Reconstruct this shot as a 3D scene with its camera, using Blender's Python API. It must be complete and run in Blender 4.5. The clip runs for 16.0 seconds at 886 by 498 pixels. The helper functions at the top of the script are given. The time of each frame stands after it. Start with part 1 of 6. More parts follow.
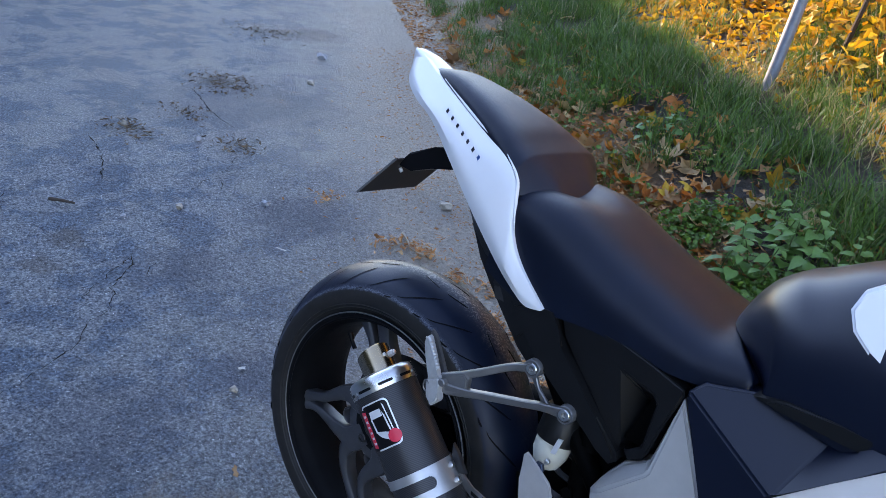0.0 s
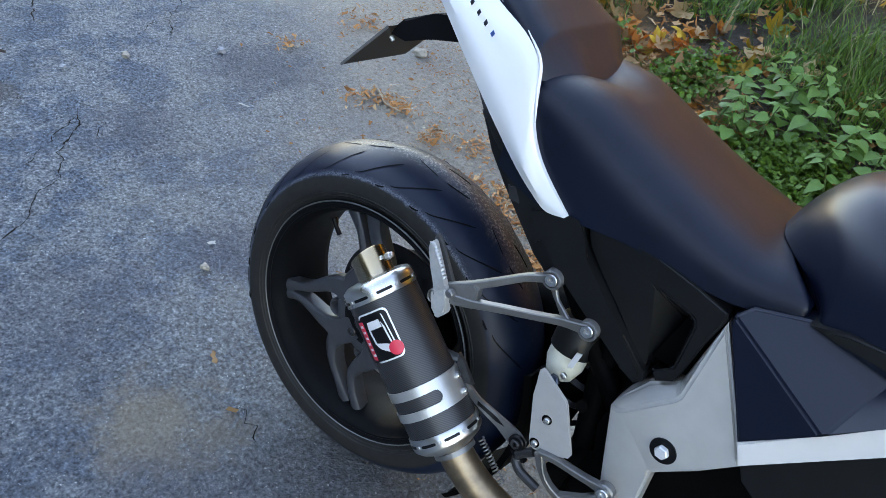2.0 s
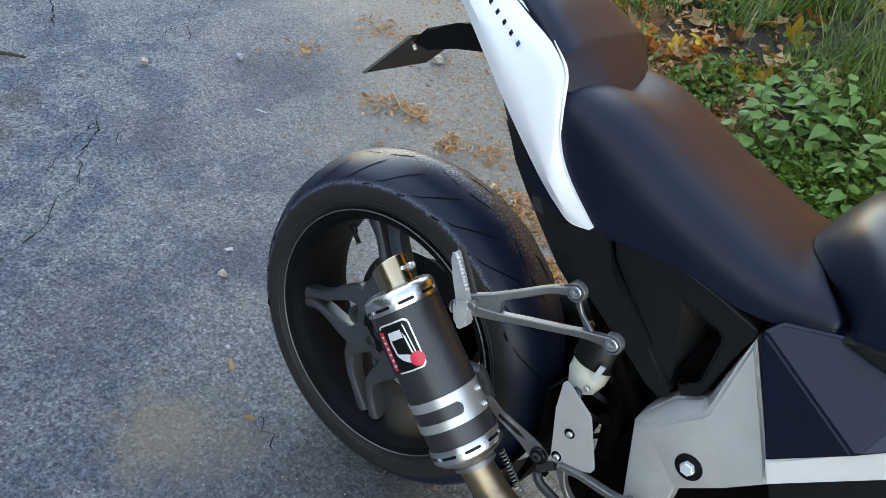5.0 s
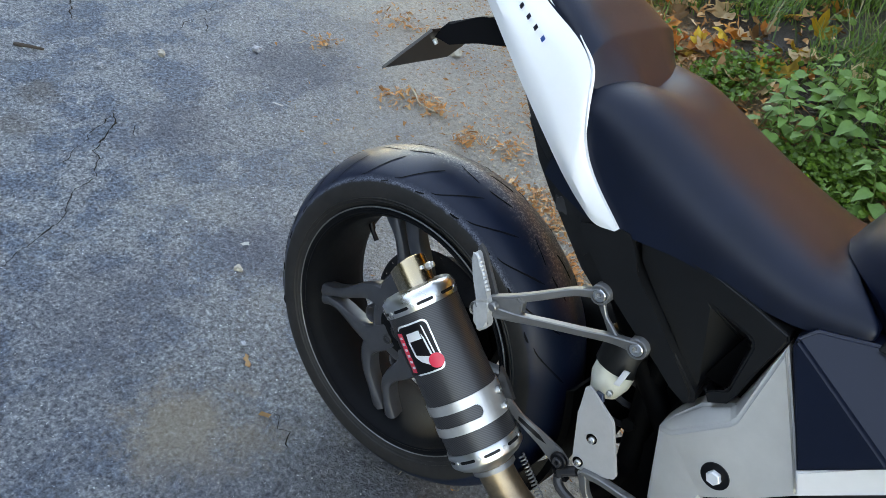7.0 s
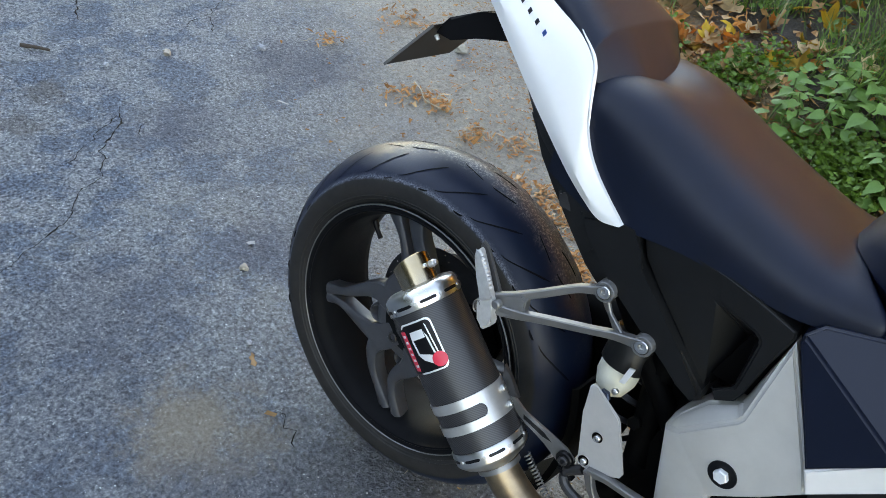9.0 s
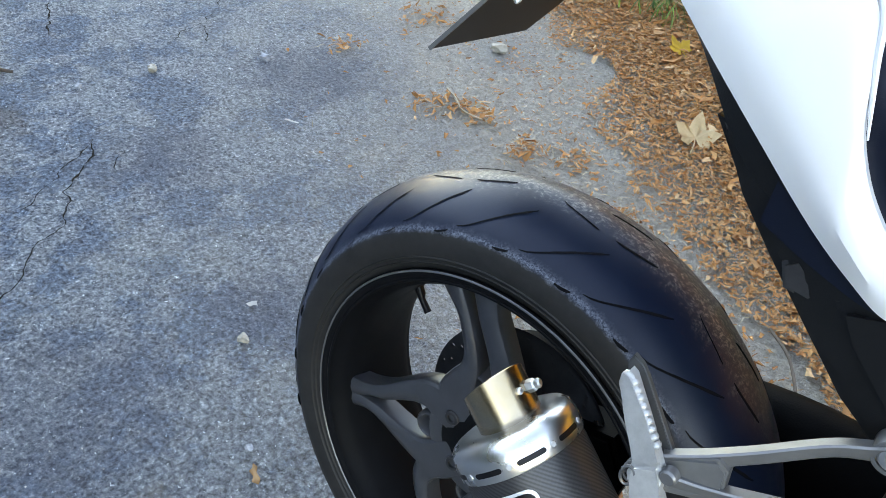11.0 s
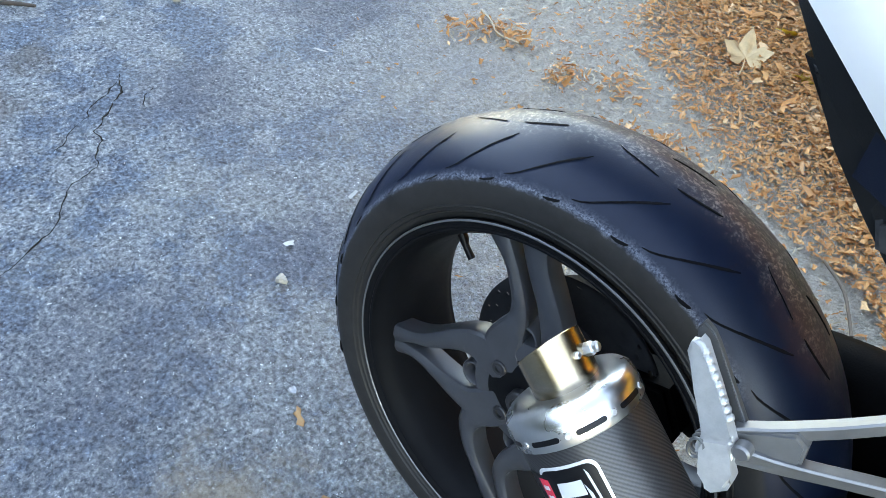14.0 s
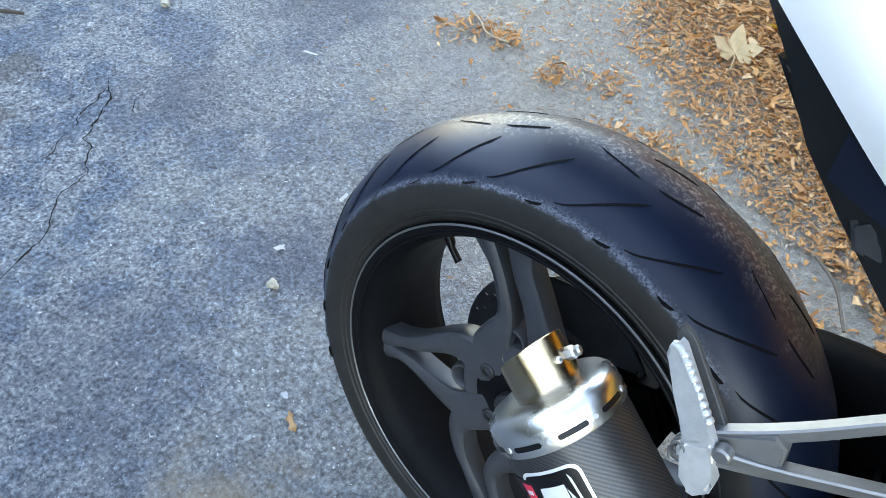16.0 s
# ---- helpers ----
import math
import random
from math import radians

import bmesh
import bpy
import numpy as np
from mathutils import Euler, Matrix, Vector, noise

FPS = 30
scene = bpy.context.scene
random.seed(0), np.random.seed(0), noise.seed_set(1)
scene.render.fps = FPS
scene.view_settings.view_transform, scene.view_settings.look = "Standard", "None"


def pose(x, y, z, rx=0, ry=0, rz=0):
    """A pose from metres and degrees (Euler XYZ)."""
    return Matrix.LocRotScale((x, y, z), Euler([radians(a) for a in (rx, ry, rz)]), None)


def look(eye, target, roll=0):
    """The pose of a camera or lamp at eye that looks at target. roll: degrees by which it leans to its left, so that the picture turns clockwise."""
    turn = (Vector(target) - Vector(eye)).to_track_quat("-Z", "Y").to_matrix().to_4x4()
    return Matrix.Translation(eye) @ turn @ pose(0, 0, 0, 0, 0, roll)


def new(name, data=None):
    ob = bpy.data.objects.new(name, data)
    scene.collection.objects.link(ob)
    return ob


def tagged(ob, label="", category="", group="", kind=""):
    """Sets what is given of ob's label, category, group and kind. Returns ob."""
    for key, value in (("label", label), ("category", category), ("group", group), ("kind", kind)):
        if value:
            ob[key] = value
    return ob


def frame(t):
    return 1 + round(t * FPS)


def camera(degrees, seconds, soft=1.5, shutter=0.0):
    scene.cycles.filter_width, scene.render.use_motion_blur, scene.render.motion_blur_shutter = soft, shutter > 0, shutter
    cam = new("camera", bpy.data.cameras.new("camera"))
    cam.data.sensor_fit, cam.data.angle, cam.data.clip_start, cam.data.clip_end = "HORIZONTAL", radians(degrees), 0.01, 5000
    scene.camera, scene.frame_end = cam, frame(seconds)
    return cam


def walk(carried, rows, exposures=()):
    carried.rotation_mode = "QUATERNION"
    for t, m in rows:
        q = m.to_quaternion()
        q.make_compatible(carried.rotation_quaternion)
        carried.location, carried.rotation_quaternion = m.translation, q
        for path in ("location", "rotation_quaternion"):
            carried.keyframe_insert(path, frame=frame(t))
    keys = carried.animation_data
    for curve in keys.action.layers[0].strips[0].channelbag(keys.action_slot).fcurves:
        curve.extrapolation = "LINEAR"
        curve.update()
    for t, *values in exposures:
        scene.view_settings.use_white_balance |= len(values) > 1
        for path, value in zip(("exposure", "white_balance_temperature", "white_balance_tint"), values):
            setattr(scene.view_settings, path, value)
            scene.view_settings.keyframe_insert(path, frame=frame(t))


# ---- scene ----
# camera: a phone held beside a parked motorcycle, then brought closer to its rear wheel
cam = camera(60.03, 16.0, 0.7)
ROWS = [
    (0.0, 0.7464, -0.9177, 1.2989, 62.76, -7.68, 40.91),
    (0.5, 0.6541, -0.8366, 1.3006, 56.16, -8.06, 37.51),
    (1.0, 0.6023, -0.8375, 1.2969, 53.34, -8.39, 37.62),
    (1.5, 0.5883, -0.8319, 1.2951, 52.08, -8.90, 38.02),
    (2.0, 0.5851, -0.8261, 1.2917, 50.64, -9.05, 38.14),
    (2.5, 0.5818, -0.8276, 1.2941, 50.25, -9.33, 38.77),
    (3.0, 0.5765, -0.8282, 1.2907, 50.16, -9.34, 38.85),
    (3.5, 0.5711, -0.8280, 1.2924, 50.42, -8.99, 38.76),
    (6.0, 0.5611, -0.8212, 1.2851, 50.85, -8.92, 39.63),
    (6.5, 0.5536, -0.8162, 1.2820, 50.46, -8.77, 40.10),
    (7.0, 0.5467, -0.8120, 1.2825, 50.12, -8.46, 40.22),
    (7.5, 0.5462, -0.8062, 1.2844, 50.01, -8.09, 39.99),
    (8.0, 0.5496, -0.8019, 1.2858, 50.07, -7.61, 39.86),
    (8.5, 0.5507, -0.8084, 1.2827, 49.94, -8.24, 40.52),
    (9.0, 0.5496, -0.8001, 1.2785, 49.87, -7.66, 40.50),
    (9.5, 0.5477, -0.8017, 1.2782, 49.56, -7.31, 41.08),
    (10.0, 0.4745, -0.7172, 1.1850, 50.73, -6.95, 42.67),
    (10.2, 0.3962, -0.6585, 1.1295, 52.34, -6.68, 43.37),
    (10.8, 0.2850, -0.5420, 1.0560, 51.40, -5.20, 41.20),
    (11.5, 0.2430, -0.4860, 1.0250, 49.20, -3.90, 39.00),
    (12.3, 0.2348, -0.4789, 1.0189, 47.98, -3.53, 38.52),
    (12.5, 0.2299, -0.4850, 1.0152, 47.76, -3.59, 39.12),
    (13.0, 0.2287, -0.4978, 1.0179, 46.82, -3.36, 40.42),
    (13.5, 0.2255, -0.5019, 1.0336, 45.51, -2.87, 41.16),
    (14.0, 0.2271, -0.4899, 1.0381, 44.84, -2.27, 41.45),
    (14.5, 0.2308, -0.4872, 1.0359, 44.75, -1.66, 41.30),
    (15.0, 0.2281, -0.4904, 1.0352, 44.70, -1.64, 41.44),
    (15.5, 0.2296, -0.4826, 1.0351, 44.71, -1.60, 41.01),
    (16.0, 0.2345, -0.4767, 1.0411, 44.78, -1.66, 40.70),
]
EXPOSURE = [
    (0.0, 3.15, 7900, 29), (0.5, 3.35, 7300, 24), (1.0, 3.5, 7800, 24), (1.5, 3.62, 8600, 24), (2.0, 3.70, 9700, 23),
    (3.5, 3.75, 11100, 22), (7.0, 3.80, 11700, 22), (10.2, 3.85, 11500, 22), (12.3, 4.33, 10300, 20), (16.0, 4.38, 10300, 20),
]
walk(cam, [(t, pose(*p)) for t, *p in ROWS], EXPOSURE)

# light: low warm sun along the verge, kept off the drive by a tall dark hedge added out of view; open blue sky
world = bpy.data.worlds.new("sky")
scene.world = world
world.use_nodes = True
SUN_EL, SUN_AZ = 14.0, 280.0      # azimuth: degrees clockwise from +y, where the sun stands
wt = world.node_tree
sky = wt.nodes.new("ShaderNodeTexSky")
sky.sky_type, sky.sun_disc = "NISHITA", False
sky.sun_elevation, sky.sun_rotation = radians(SUN_EL), radians(SUN_AZ)
sky.air_density, sky.dust_density, sky.ozone_density = 1.0, 0.0, 2.6
wt.links.new(sky.outputs[0], wt.nodes["Background"].inputs[0])
wt.nodes["Background"].inputs[1].default_value = 0.12
sun = new("sun", bpy.data.lights.new("sun", "SUN"))
sun.data.energy, sun.data.angle, sun.data.color = 2.0, radians(0.5), (1.0, 0.86, 0.66)
sdir = Vector((math.sin(radians(SUN_AZ)) * math.cos(radians(SUN_EL)), math.cos(radians(SUN_AZ)) * math.cos(radians(SUN_EL)), math.sin(radians(SUN_EL))))
sun.matrix_world = look(sdir * 30, (0, 0, 0))


# ---- materials ----
def mat(name, colour, rough=0.5, metal=0.0, var=0.0, scale=40.0, bump=0.0, bump_scale=300.0, colour2=None, coat=0.0, spec=0.5, rvar=0.0):
    """A principled material in object space with two-scale variation and fine relief."""
    m = bpy.data.materials.new(name)
    m.use_nodes = True
    nt = m.node_tree
    b = nt.nodes["Principled BSDF"]
    b.inputs["Base Color"].default_value = (*colour, 1)
    b.inputs["Roughness"].default_value = rough
    b.inputs["Metallic"].default_value = metal
    b.inputs["Specular IOR Level"].default_value = spec
    b.inputs["Coat Weight"].default_value = coat
    b.inputs["Coat Roughness"].default_value = 0.08
    co = nt.nodes.new("ShaderNodeTexCoord")
    if var or colour2:
        n1 = nt.nodes.new("ShaderNodeTexNoise")
        n1.inputs["Scale"].default_value, n1.inputs["Detail"].default_value, n1.inputs["Roughness"].default_value = scale, 6, 0.65
        nt.links.new(co.outputs["Object"], n1.inputs["Vector"])
        r = nt.nodes.new("ShaderNodeValToRGB")
        r.color_ramp.elements[0].position, r.color_ramp.elements[1].position = 0.32, 0.68
        c2 = colour2 or tuple(c * (1 - var) for c in colour)
        r.color_ramp.elements[0].color, r.color_ramp.elements[1].color = (*c2, 1), (*colour, 1)
        nt.links.new(n1.outputs["Fac"], r.inputs["Fac"])
        nt.links.new(r.outputs["Color"], b.inputs["Base Color"])
    if rvar:
        n3 = nt.nodes.new("ShaderNodeTexNoise")
        n3.inputs["Scale"].default_value, n3.inputs["Detail"].default_value = scale * 0.6, 5
        nt.links.new(co.outputs["Object"], n3.inputs["Vector"])
        mr = nt.nodes.new("ShaderNodeMapRange")
        mr.inputs["To Min"].default_value, mr.inputs["To Max"].default_value = rough - rvar, rough + rvar
        nt.links.new(n3.outputs["Fac"], mr.inputs["Value"])
        nt.links.new(mr.outputs["Result"], b.inputs["Roughness"])
    if bump:
        n2 = nt.nodes.new("ShaderNodeTexNoise")
        n2.inputs["Scale"].default_value, n2.inputs["Detail"].default_value = bump_scale, 3
        nt.links.new(co.outputs["Object"], n2.inputs["Vector"])
        bp = nt.nodes.new("ShaderNodeBump")
        bp.inputs["Strength"].default_value, bp.inputs["Distance"].default_value = bump, 0.001
        nt.links.new(n2.outputs["Fac"], bp.inputs["Height"])
        nt.links.new(bp.outputs["Normal"], b.inputs["Normal"])
    return m


M_WHITE = mat("pearl_white_paint", (0.72, 0.73, 0.74), 0.30, 0.0, 0.04, 6, coat=0.5)
M_BLACKPL = mat("satin_black_plastic", (0.0065, 0.0068, 0.0074), 0.40, 0, 0.3, 25, 0.15, 900, rvar=0.06, spec=0.28)
# black vinyl; its blue is sky reflection put into the colour
M_SEAT = mat("black_vinyl_sky_tint", (0.0014, 0.0050, 0.0150), 0.40, 0, 0.25, 18, 0.18, 1400, rvar=0.05, spec=0.30)
# dark paint, bluer than its own tone to carry the reflected sky
M_TANK = mat("black_paint_sky_tint", (0.0026, 0.0060, 0.0165), 0.34, 0, 0.1, 10, coat=0.0, spec=0.36)
M_SILVER = mat("silver_painted_aluminium", (0.60, 0.58, 0.545), 0.34, 0.50, 0.08, 30, 0.05, 800, rvar=0.05)
M_ALU = mat("brushed_aluminium", (0.20, 0.20, 0.20), 0.40, 0.70, 0.15, 60, 0.1, 900, rvar=0.1)
M_CAST = mat("cast_aluminium", (0.52, 0.515, 0.50), 0.45, 0.55, 0.2, 90, 0.4, 700, rvar=0.1)
M_CHROME = mat("polished_steel", (0.66, 0.66, 0.65), 0.29, 1.0, 0.1, 40, 0.08, 300, rvar=0.07)
M_TITAN = mat("heat_tinted_steel", (0.40, 0.29, 0.17), 0.24, 1.0, 0, 22, 0.04, 400, colour2=(0.42, 0.36, 0.29), rvar=0.07)
# same casting as the spokes, darkened for the shade inside the wheel
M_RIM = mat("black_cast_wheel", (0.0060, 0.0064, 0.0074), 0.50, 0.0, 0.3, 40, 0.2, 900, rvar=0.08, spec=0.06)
# near-black: the shadow behind the covers is put into the colour
M_DARK = mat("shaded_dark_metal", (0.0010, 0.0010, 0.0011), 0.65, 0.0, 0.5, 50, 0.3, 500, spec=0.05)
M_STEEL = mat("brushed_steel", (0.52, 0.515, 0.50), 0.36, 0.75, 0.12, 60, 0.1, 700, rvar=0.08)
# footrest's back plate: shade of its turned, recessed face put into the colour
M_ALUDK = mat("shaded_aluminium", (0.10, 0.10, 0.10), 0.48, 0.6, 0.2, 60, 0.15, 900, rvar=0.08)
M_HEEL = mat("satin_aluminium_plate", (0.42, 0.405, 0.39), 0.42, 0.3, 0.1, 50, 0.08, 800, rvar=0.06)
M_STRIP = mat("pale_grey_paint", (0.78, 0.75, 0.72), 0.34, 0.2, 0.06, 20)
M_RED = mat("red_sticker", (0.72, 0.03, 0.06), 0.35, 0, 0.1, 40)
M_STBLACK = mat("black_sticker", (0.004, 0.004, 0.005), 0.35, spec=0.2)
M_STSILV = mat("silver_sticker", (0.70, 0.71, 0.72), 0.3, 0.35)
M_TANKW = mat("cream_plastic", (0.62, 0.60, 0.50), 0.4, 0, 0.12, 60)
M_BLUE = mat("blue_lettering", (0.02, 0.12, 0.35), 0.4)
M_NAVY = mat("dark_lettering", (0.02, 0.025, 0.04), 0.4)


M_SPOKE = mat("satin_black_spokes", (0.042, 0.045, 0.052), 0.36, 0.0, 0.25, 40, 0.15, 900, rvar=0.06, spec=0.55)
M_DARKG = mat("dark_grey_metal", (0.055, 0.055, 0.058), 0.4, 0.6, 0.3, 50, 0.2, 600, rvar=0.1)
M_GREYPL = mat("grey_plastic", (0.10, 0.10, 0.10), 0.45, 0, 0.1, 40, 0.1, 900)
M_PLATE = mat("dark_plate_back", (0.012, 0.009, 0.008), 0.45, 0, 0.25, 30, spec=0.2)
M_GROOVE = mat("groove_shade", (0.004, 0.004, 0.005), 0.9, 0, spec=0.1)
M_BLUEST = mat("blued_steel", (0.08, 0.11, 0.17), 0.3, 0.8, 0.2, 60)
M_TITAN2 = mat("browned_steel", (0.34, 0.245, 0.155), 0.40, 0.9, 0, 25, 0.05, 300, colour2=(0.17, 0.125, 0.09), rvar=0.08)


def nodes_of(name):
    m = bpy.data.materials.new(name)
    m.use_nodes = True
    return m, m.node_tree.nodes, m.node_tree.links, m.node_tree.nodes["Principled BSDF"]


class Net:
    """Short forms for node trees."""

    def __init__(self, name):
        self.m, self.N, self.K, self.b = nodes_of(name)
        self.P = self.N.new("ShaderNodeTexCoord").outputs["Object"]

    def put(self, sock, v):
        if isinstance(v, (int, float)):
            sock.default_value = v
        elif isinstance(v, tuple):
            sock.default_value = (*v, 1)
        else:
            self.K.new(v, sock)

    def noise(self, scale, detail=4, rough=0.6, vec=None):
        n = self.N.new("ShaderNodeTexNoise")
        n.inputs["Scale"].default_value, n.inputs["Detail"].default_value, n.inputs["Roughness"].default_value = scale, detail, rough
        self.K.new(vec or self.P, n.inputs["Vector"])
        return n.outputs["Fac"]

    def ramp(self, v, *stops):
        r = self.N.new("ShaderNodeValToRGB")
        e = r.color_ramp.elements
        full = [(p, c if isinstance(c, tuple) else (c, c, c)) for p, c in stops]
        e[0].position, e[0].color = full[0][0], (*full[0][1], 1)
        e[1].position, e[1].color = full[-1][0], (*full[-1][1], 1)
        for p, c in full[1:-1]:
            e.new(p).color = (*c, 1)
        self.K.new(v, r.inputs["Fac"])
        return r.outputs["Color"]

    def mix(self, f, a, c, mode="MIX"):
        n = self.N.new("ShaderNodeMix")
        n.data_type, n.blend_type = "RGBA", mode
        for s, v in ((n.inputs[0], f), (n.inputs[6], a), (n.inputs[7], c)):
            self.put(s, v)
        return n.outputs[2]

    def op(self, kind, a, c=0.0):
        n = self.N.new("ShaderNodeMath")
        n.operation = kind
        self.put(n.inputs[0], a)
        self.put(n.inputs[1], c)
        return n.outputs[0]

    def bump(self, h, strength, dist):
        bp = self.N.new("ShaderNodeBump")
        bp.inputs["Strength"].default_value, bp.inputs["Distance"].default_value = strength, dist
        self.K.new(h, bp.inputs["Height"])
        self.K.new(bp.outputs["Normal"], self.b.inputs["Normal"])

    def xyz(self):
        s = self.N.new("ShaderNodeSeparateXYZ")
        self.K.new(self.P, s.inputs[0])
        return s.outputs


def tyre_material():
    """Rubber with a scuffed shoulder band, dust on the crown and the sky's blue sheen in the tread colour."""
    q = Net("worn_tyre_rubber")
    x, y, z = q.xyz()
    r = q.op("SQRT", q.op("ADD", q.op("MULTIPLY", x, x), q.op("MULTIPLY", z, z)))
    # tread: blue of the reflected sky put into the base colour
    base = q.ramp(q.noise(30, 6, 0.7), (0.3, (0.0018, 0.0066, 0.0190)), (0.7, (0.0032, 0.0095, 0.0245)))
    side = q.ramp(q.noise(40, 6, 0.7), (0.3, (0.0120, 0.0115, 0.0112)), (0.7, (0.0210, 0.0200, 0.0192)))
    base = q.mix(q.ramp(r, (0.2695, 0.0), (0.2730, 1.0)), side, base)
    rb = q.op("ADD", r, q.op("MULTIPLY", q.op("SUBTRACT", q.noise(55, 5, 0.75), 0.5), 0.012))
    up = q.ramp(rb, (0.2698, 0.0), (0.2710, 1.0), (0.2738, 0.9), (0.2785, 0.0))
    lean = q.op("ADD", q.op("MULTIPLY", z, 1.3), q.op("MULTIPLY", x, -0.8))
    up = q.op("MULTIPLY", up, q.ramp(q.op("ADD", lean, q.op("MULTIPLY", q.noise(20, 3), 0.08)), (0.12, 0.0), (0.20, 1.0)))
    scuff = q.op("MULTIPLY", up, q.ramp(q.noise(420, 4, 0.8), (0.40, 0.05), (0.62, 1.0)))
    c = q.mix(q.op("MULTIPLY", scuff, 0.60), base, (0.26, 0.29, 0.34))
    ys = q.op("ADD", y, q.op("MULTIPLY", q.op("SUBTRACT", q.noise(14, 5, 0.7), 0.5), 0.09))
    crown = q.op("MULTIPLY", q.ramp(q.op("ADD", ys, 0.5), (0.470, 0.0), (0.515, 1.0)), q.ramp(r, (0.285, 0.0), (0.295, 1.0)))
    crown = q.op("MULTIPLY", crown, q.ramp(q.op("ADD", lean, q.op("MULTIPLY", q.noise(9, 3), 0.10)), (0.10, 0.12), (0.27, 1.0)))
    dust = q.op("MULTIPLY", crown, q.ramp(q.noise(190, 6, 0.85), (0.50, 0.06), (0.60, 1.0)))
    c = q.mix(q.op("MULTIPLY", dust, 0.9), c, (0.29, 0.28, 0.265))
    q.put(q.b.inputs["Base Color"], c)
    tread = q.ramp(r, (0.272, 0.55), (0.280, 0.33))
    q.put(q.b.inputs["Roughness"], q.op("ADD", tread, q.op("MULTIPLY", q.noise(60, 4), 0.12)))
    q.b.inputs["Specular IOR Level"].default_value = 0.27
    q.bump(q.op("ADD", q.noise(700, 3), q.op("MULTIPLY", scuff, q.noise(260, 3))), 0.16, 0.0009)
    return q.m


M_TYRE = tyre_material()


def carbon_material():
    """Twill weave: fine slanted tows under clear lacquer."""
    q = Net("carbon_twill")
    x, y, z = q.xyz()
    s = q.op("MULTIPLY", q.op("SUBTRACT", q.op("MULTIPLY", x, 0.749), q.op("MULTIPLY", z, 0.662)), 1.0)
    e = q.op("ADD", q.op("MULTIPLY", q.op("SUBTRACT", x, 0.0926), -0.662), q.op("MULTIPLY", q.op("SUBTRACT", z, 0.1993), -0.749))
    a = q.op("MULTIPLY", q.op("ARCTAN2", q.op("ADD", y, 0.1927), e), 0.0528)
    p = 0.0042
    u, v = q.op("DIVIDE", s, p), q.op("DIVIDE", a, p)
    diag = q.op("FRACT", q.op("ADD", q.op("ADD", u, v), 100.0))
    step = q.op("FLOOR", q.op("MULTIPLY", q.op("FRACT", q.op("ADD", q.op("MULTIPLY", v, 2.0), 100.0)), 2.0))
    tow = q.op("ABSOLUTE", q.op("SUBTRACT", q.op("FRACT", q.op("ADD", diag, q.op("MULTIPLY", step, 0.06))), 0.5))
    q.put(q.b.inputs["Base Color"], q.ramp(tow, (0.10, (0.007, 0.007, 0.008)), (0.40, (0.024, 0.024, 0.026))))
    q.put(q.b.inputs["Roughness"], q.ramp(tow, (0.1, 0.55), (0.4, 0.34)))
    q.b.inputs["Coat Weight"].default_value, q.b.inputs["Coat Roughness"].default_value = 0.15, 0.22
    q.bump(tow, 0.25, 0.0006)
    return q.m


M_CARBON = carbon_material()
# ---- modelling helpers (metres; motorcycle coordinates: x ahead, y to its left, z up from the rear axle) ----
def part(name, bm, material, parent=None, label="", smooth=True, angle=35):
    """Links a bmesh as one mesh object under a thing or a part."""
    bmesh.ops.recalc_face_normals(bm, faces=bm.faces[:])
    me = bpy.data.meshes.new(name)
    bm.to_mesh(me)
    bm.free()
    for m in material if isinstance(material, (list, tuple)) else (material,):
        me.materials.append(m)
    if smooth:
        me.shade_smooth()
        me.set_sharp_from_angle(angle=radians(angle))
    ob = new(name, me)
    if parent:
        ob.parent = parent
    if label:
        tagged(ob, label)
    return ob


def frame_at(origin, axis, up=(0, 0, 1)):
    """A frame whose local z runs along axis."""
    z = Vector(axis).normalized()
    x = Vector(up).cross(z)
    x = x.normalized() if x.length > 1e-4 else Vector((1, 0, 0))
    y = z.cross(x)
    m = Matrix((x, y, z)).transposed().to_4x4()
    m.translation = Vector(origin)
    return m


def lathe(profile, m=Matrix(), n=64, closed=False, a0=0.0, a1=360.0, bm=None):
    """Turns a profile of (s along the axis, radius) about local z of m."""
    bm = bm or bmesh.new()
    full = abs(a1 - a0 - 360) < 1e-6
    k = n if full else n + 1
    rings = []
    for i in range(k):
        a = radians(a0 + (a1 - a0) * i / n)
        rings.append([bm.verts.new(m @ Vector((r * math.cos(a), r * math.sin(a), s))) for s, r in profile])
    q = len(profile)
    for i in range(n):
        A, B = rings[i], rings[(i + 1) % k]
        for j in range(q if closed else q - 1):
            bm.faces.new((A[j], A[(j + 1) % q], B[(j + 1) % q], B[j]))
    if not full and closed:
        bm.faces.new(rings[0])
        bm.faces.new(rings[-1][::-1])
    return bm


def loft(sections, closed=True, caps=True, bm=None):
    bm = bm or bmesh.new()
    vs = [[bm.verts.new(p) for p in s] for s in sections]
    q = len(vs[0])
    for A, B in zip(vs, vs[1:]):
        for j in range(q if closed else q - 1):
            bm.faces.new((A[j], A[(j + 1) % q], B[(j + 1) % q], B[j]))
    if caps and closed:
        bm.faces.new(vs[0])
        bm.faces.new(vs[-1][::-1])
    return bm


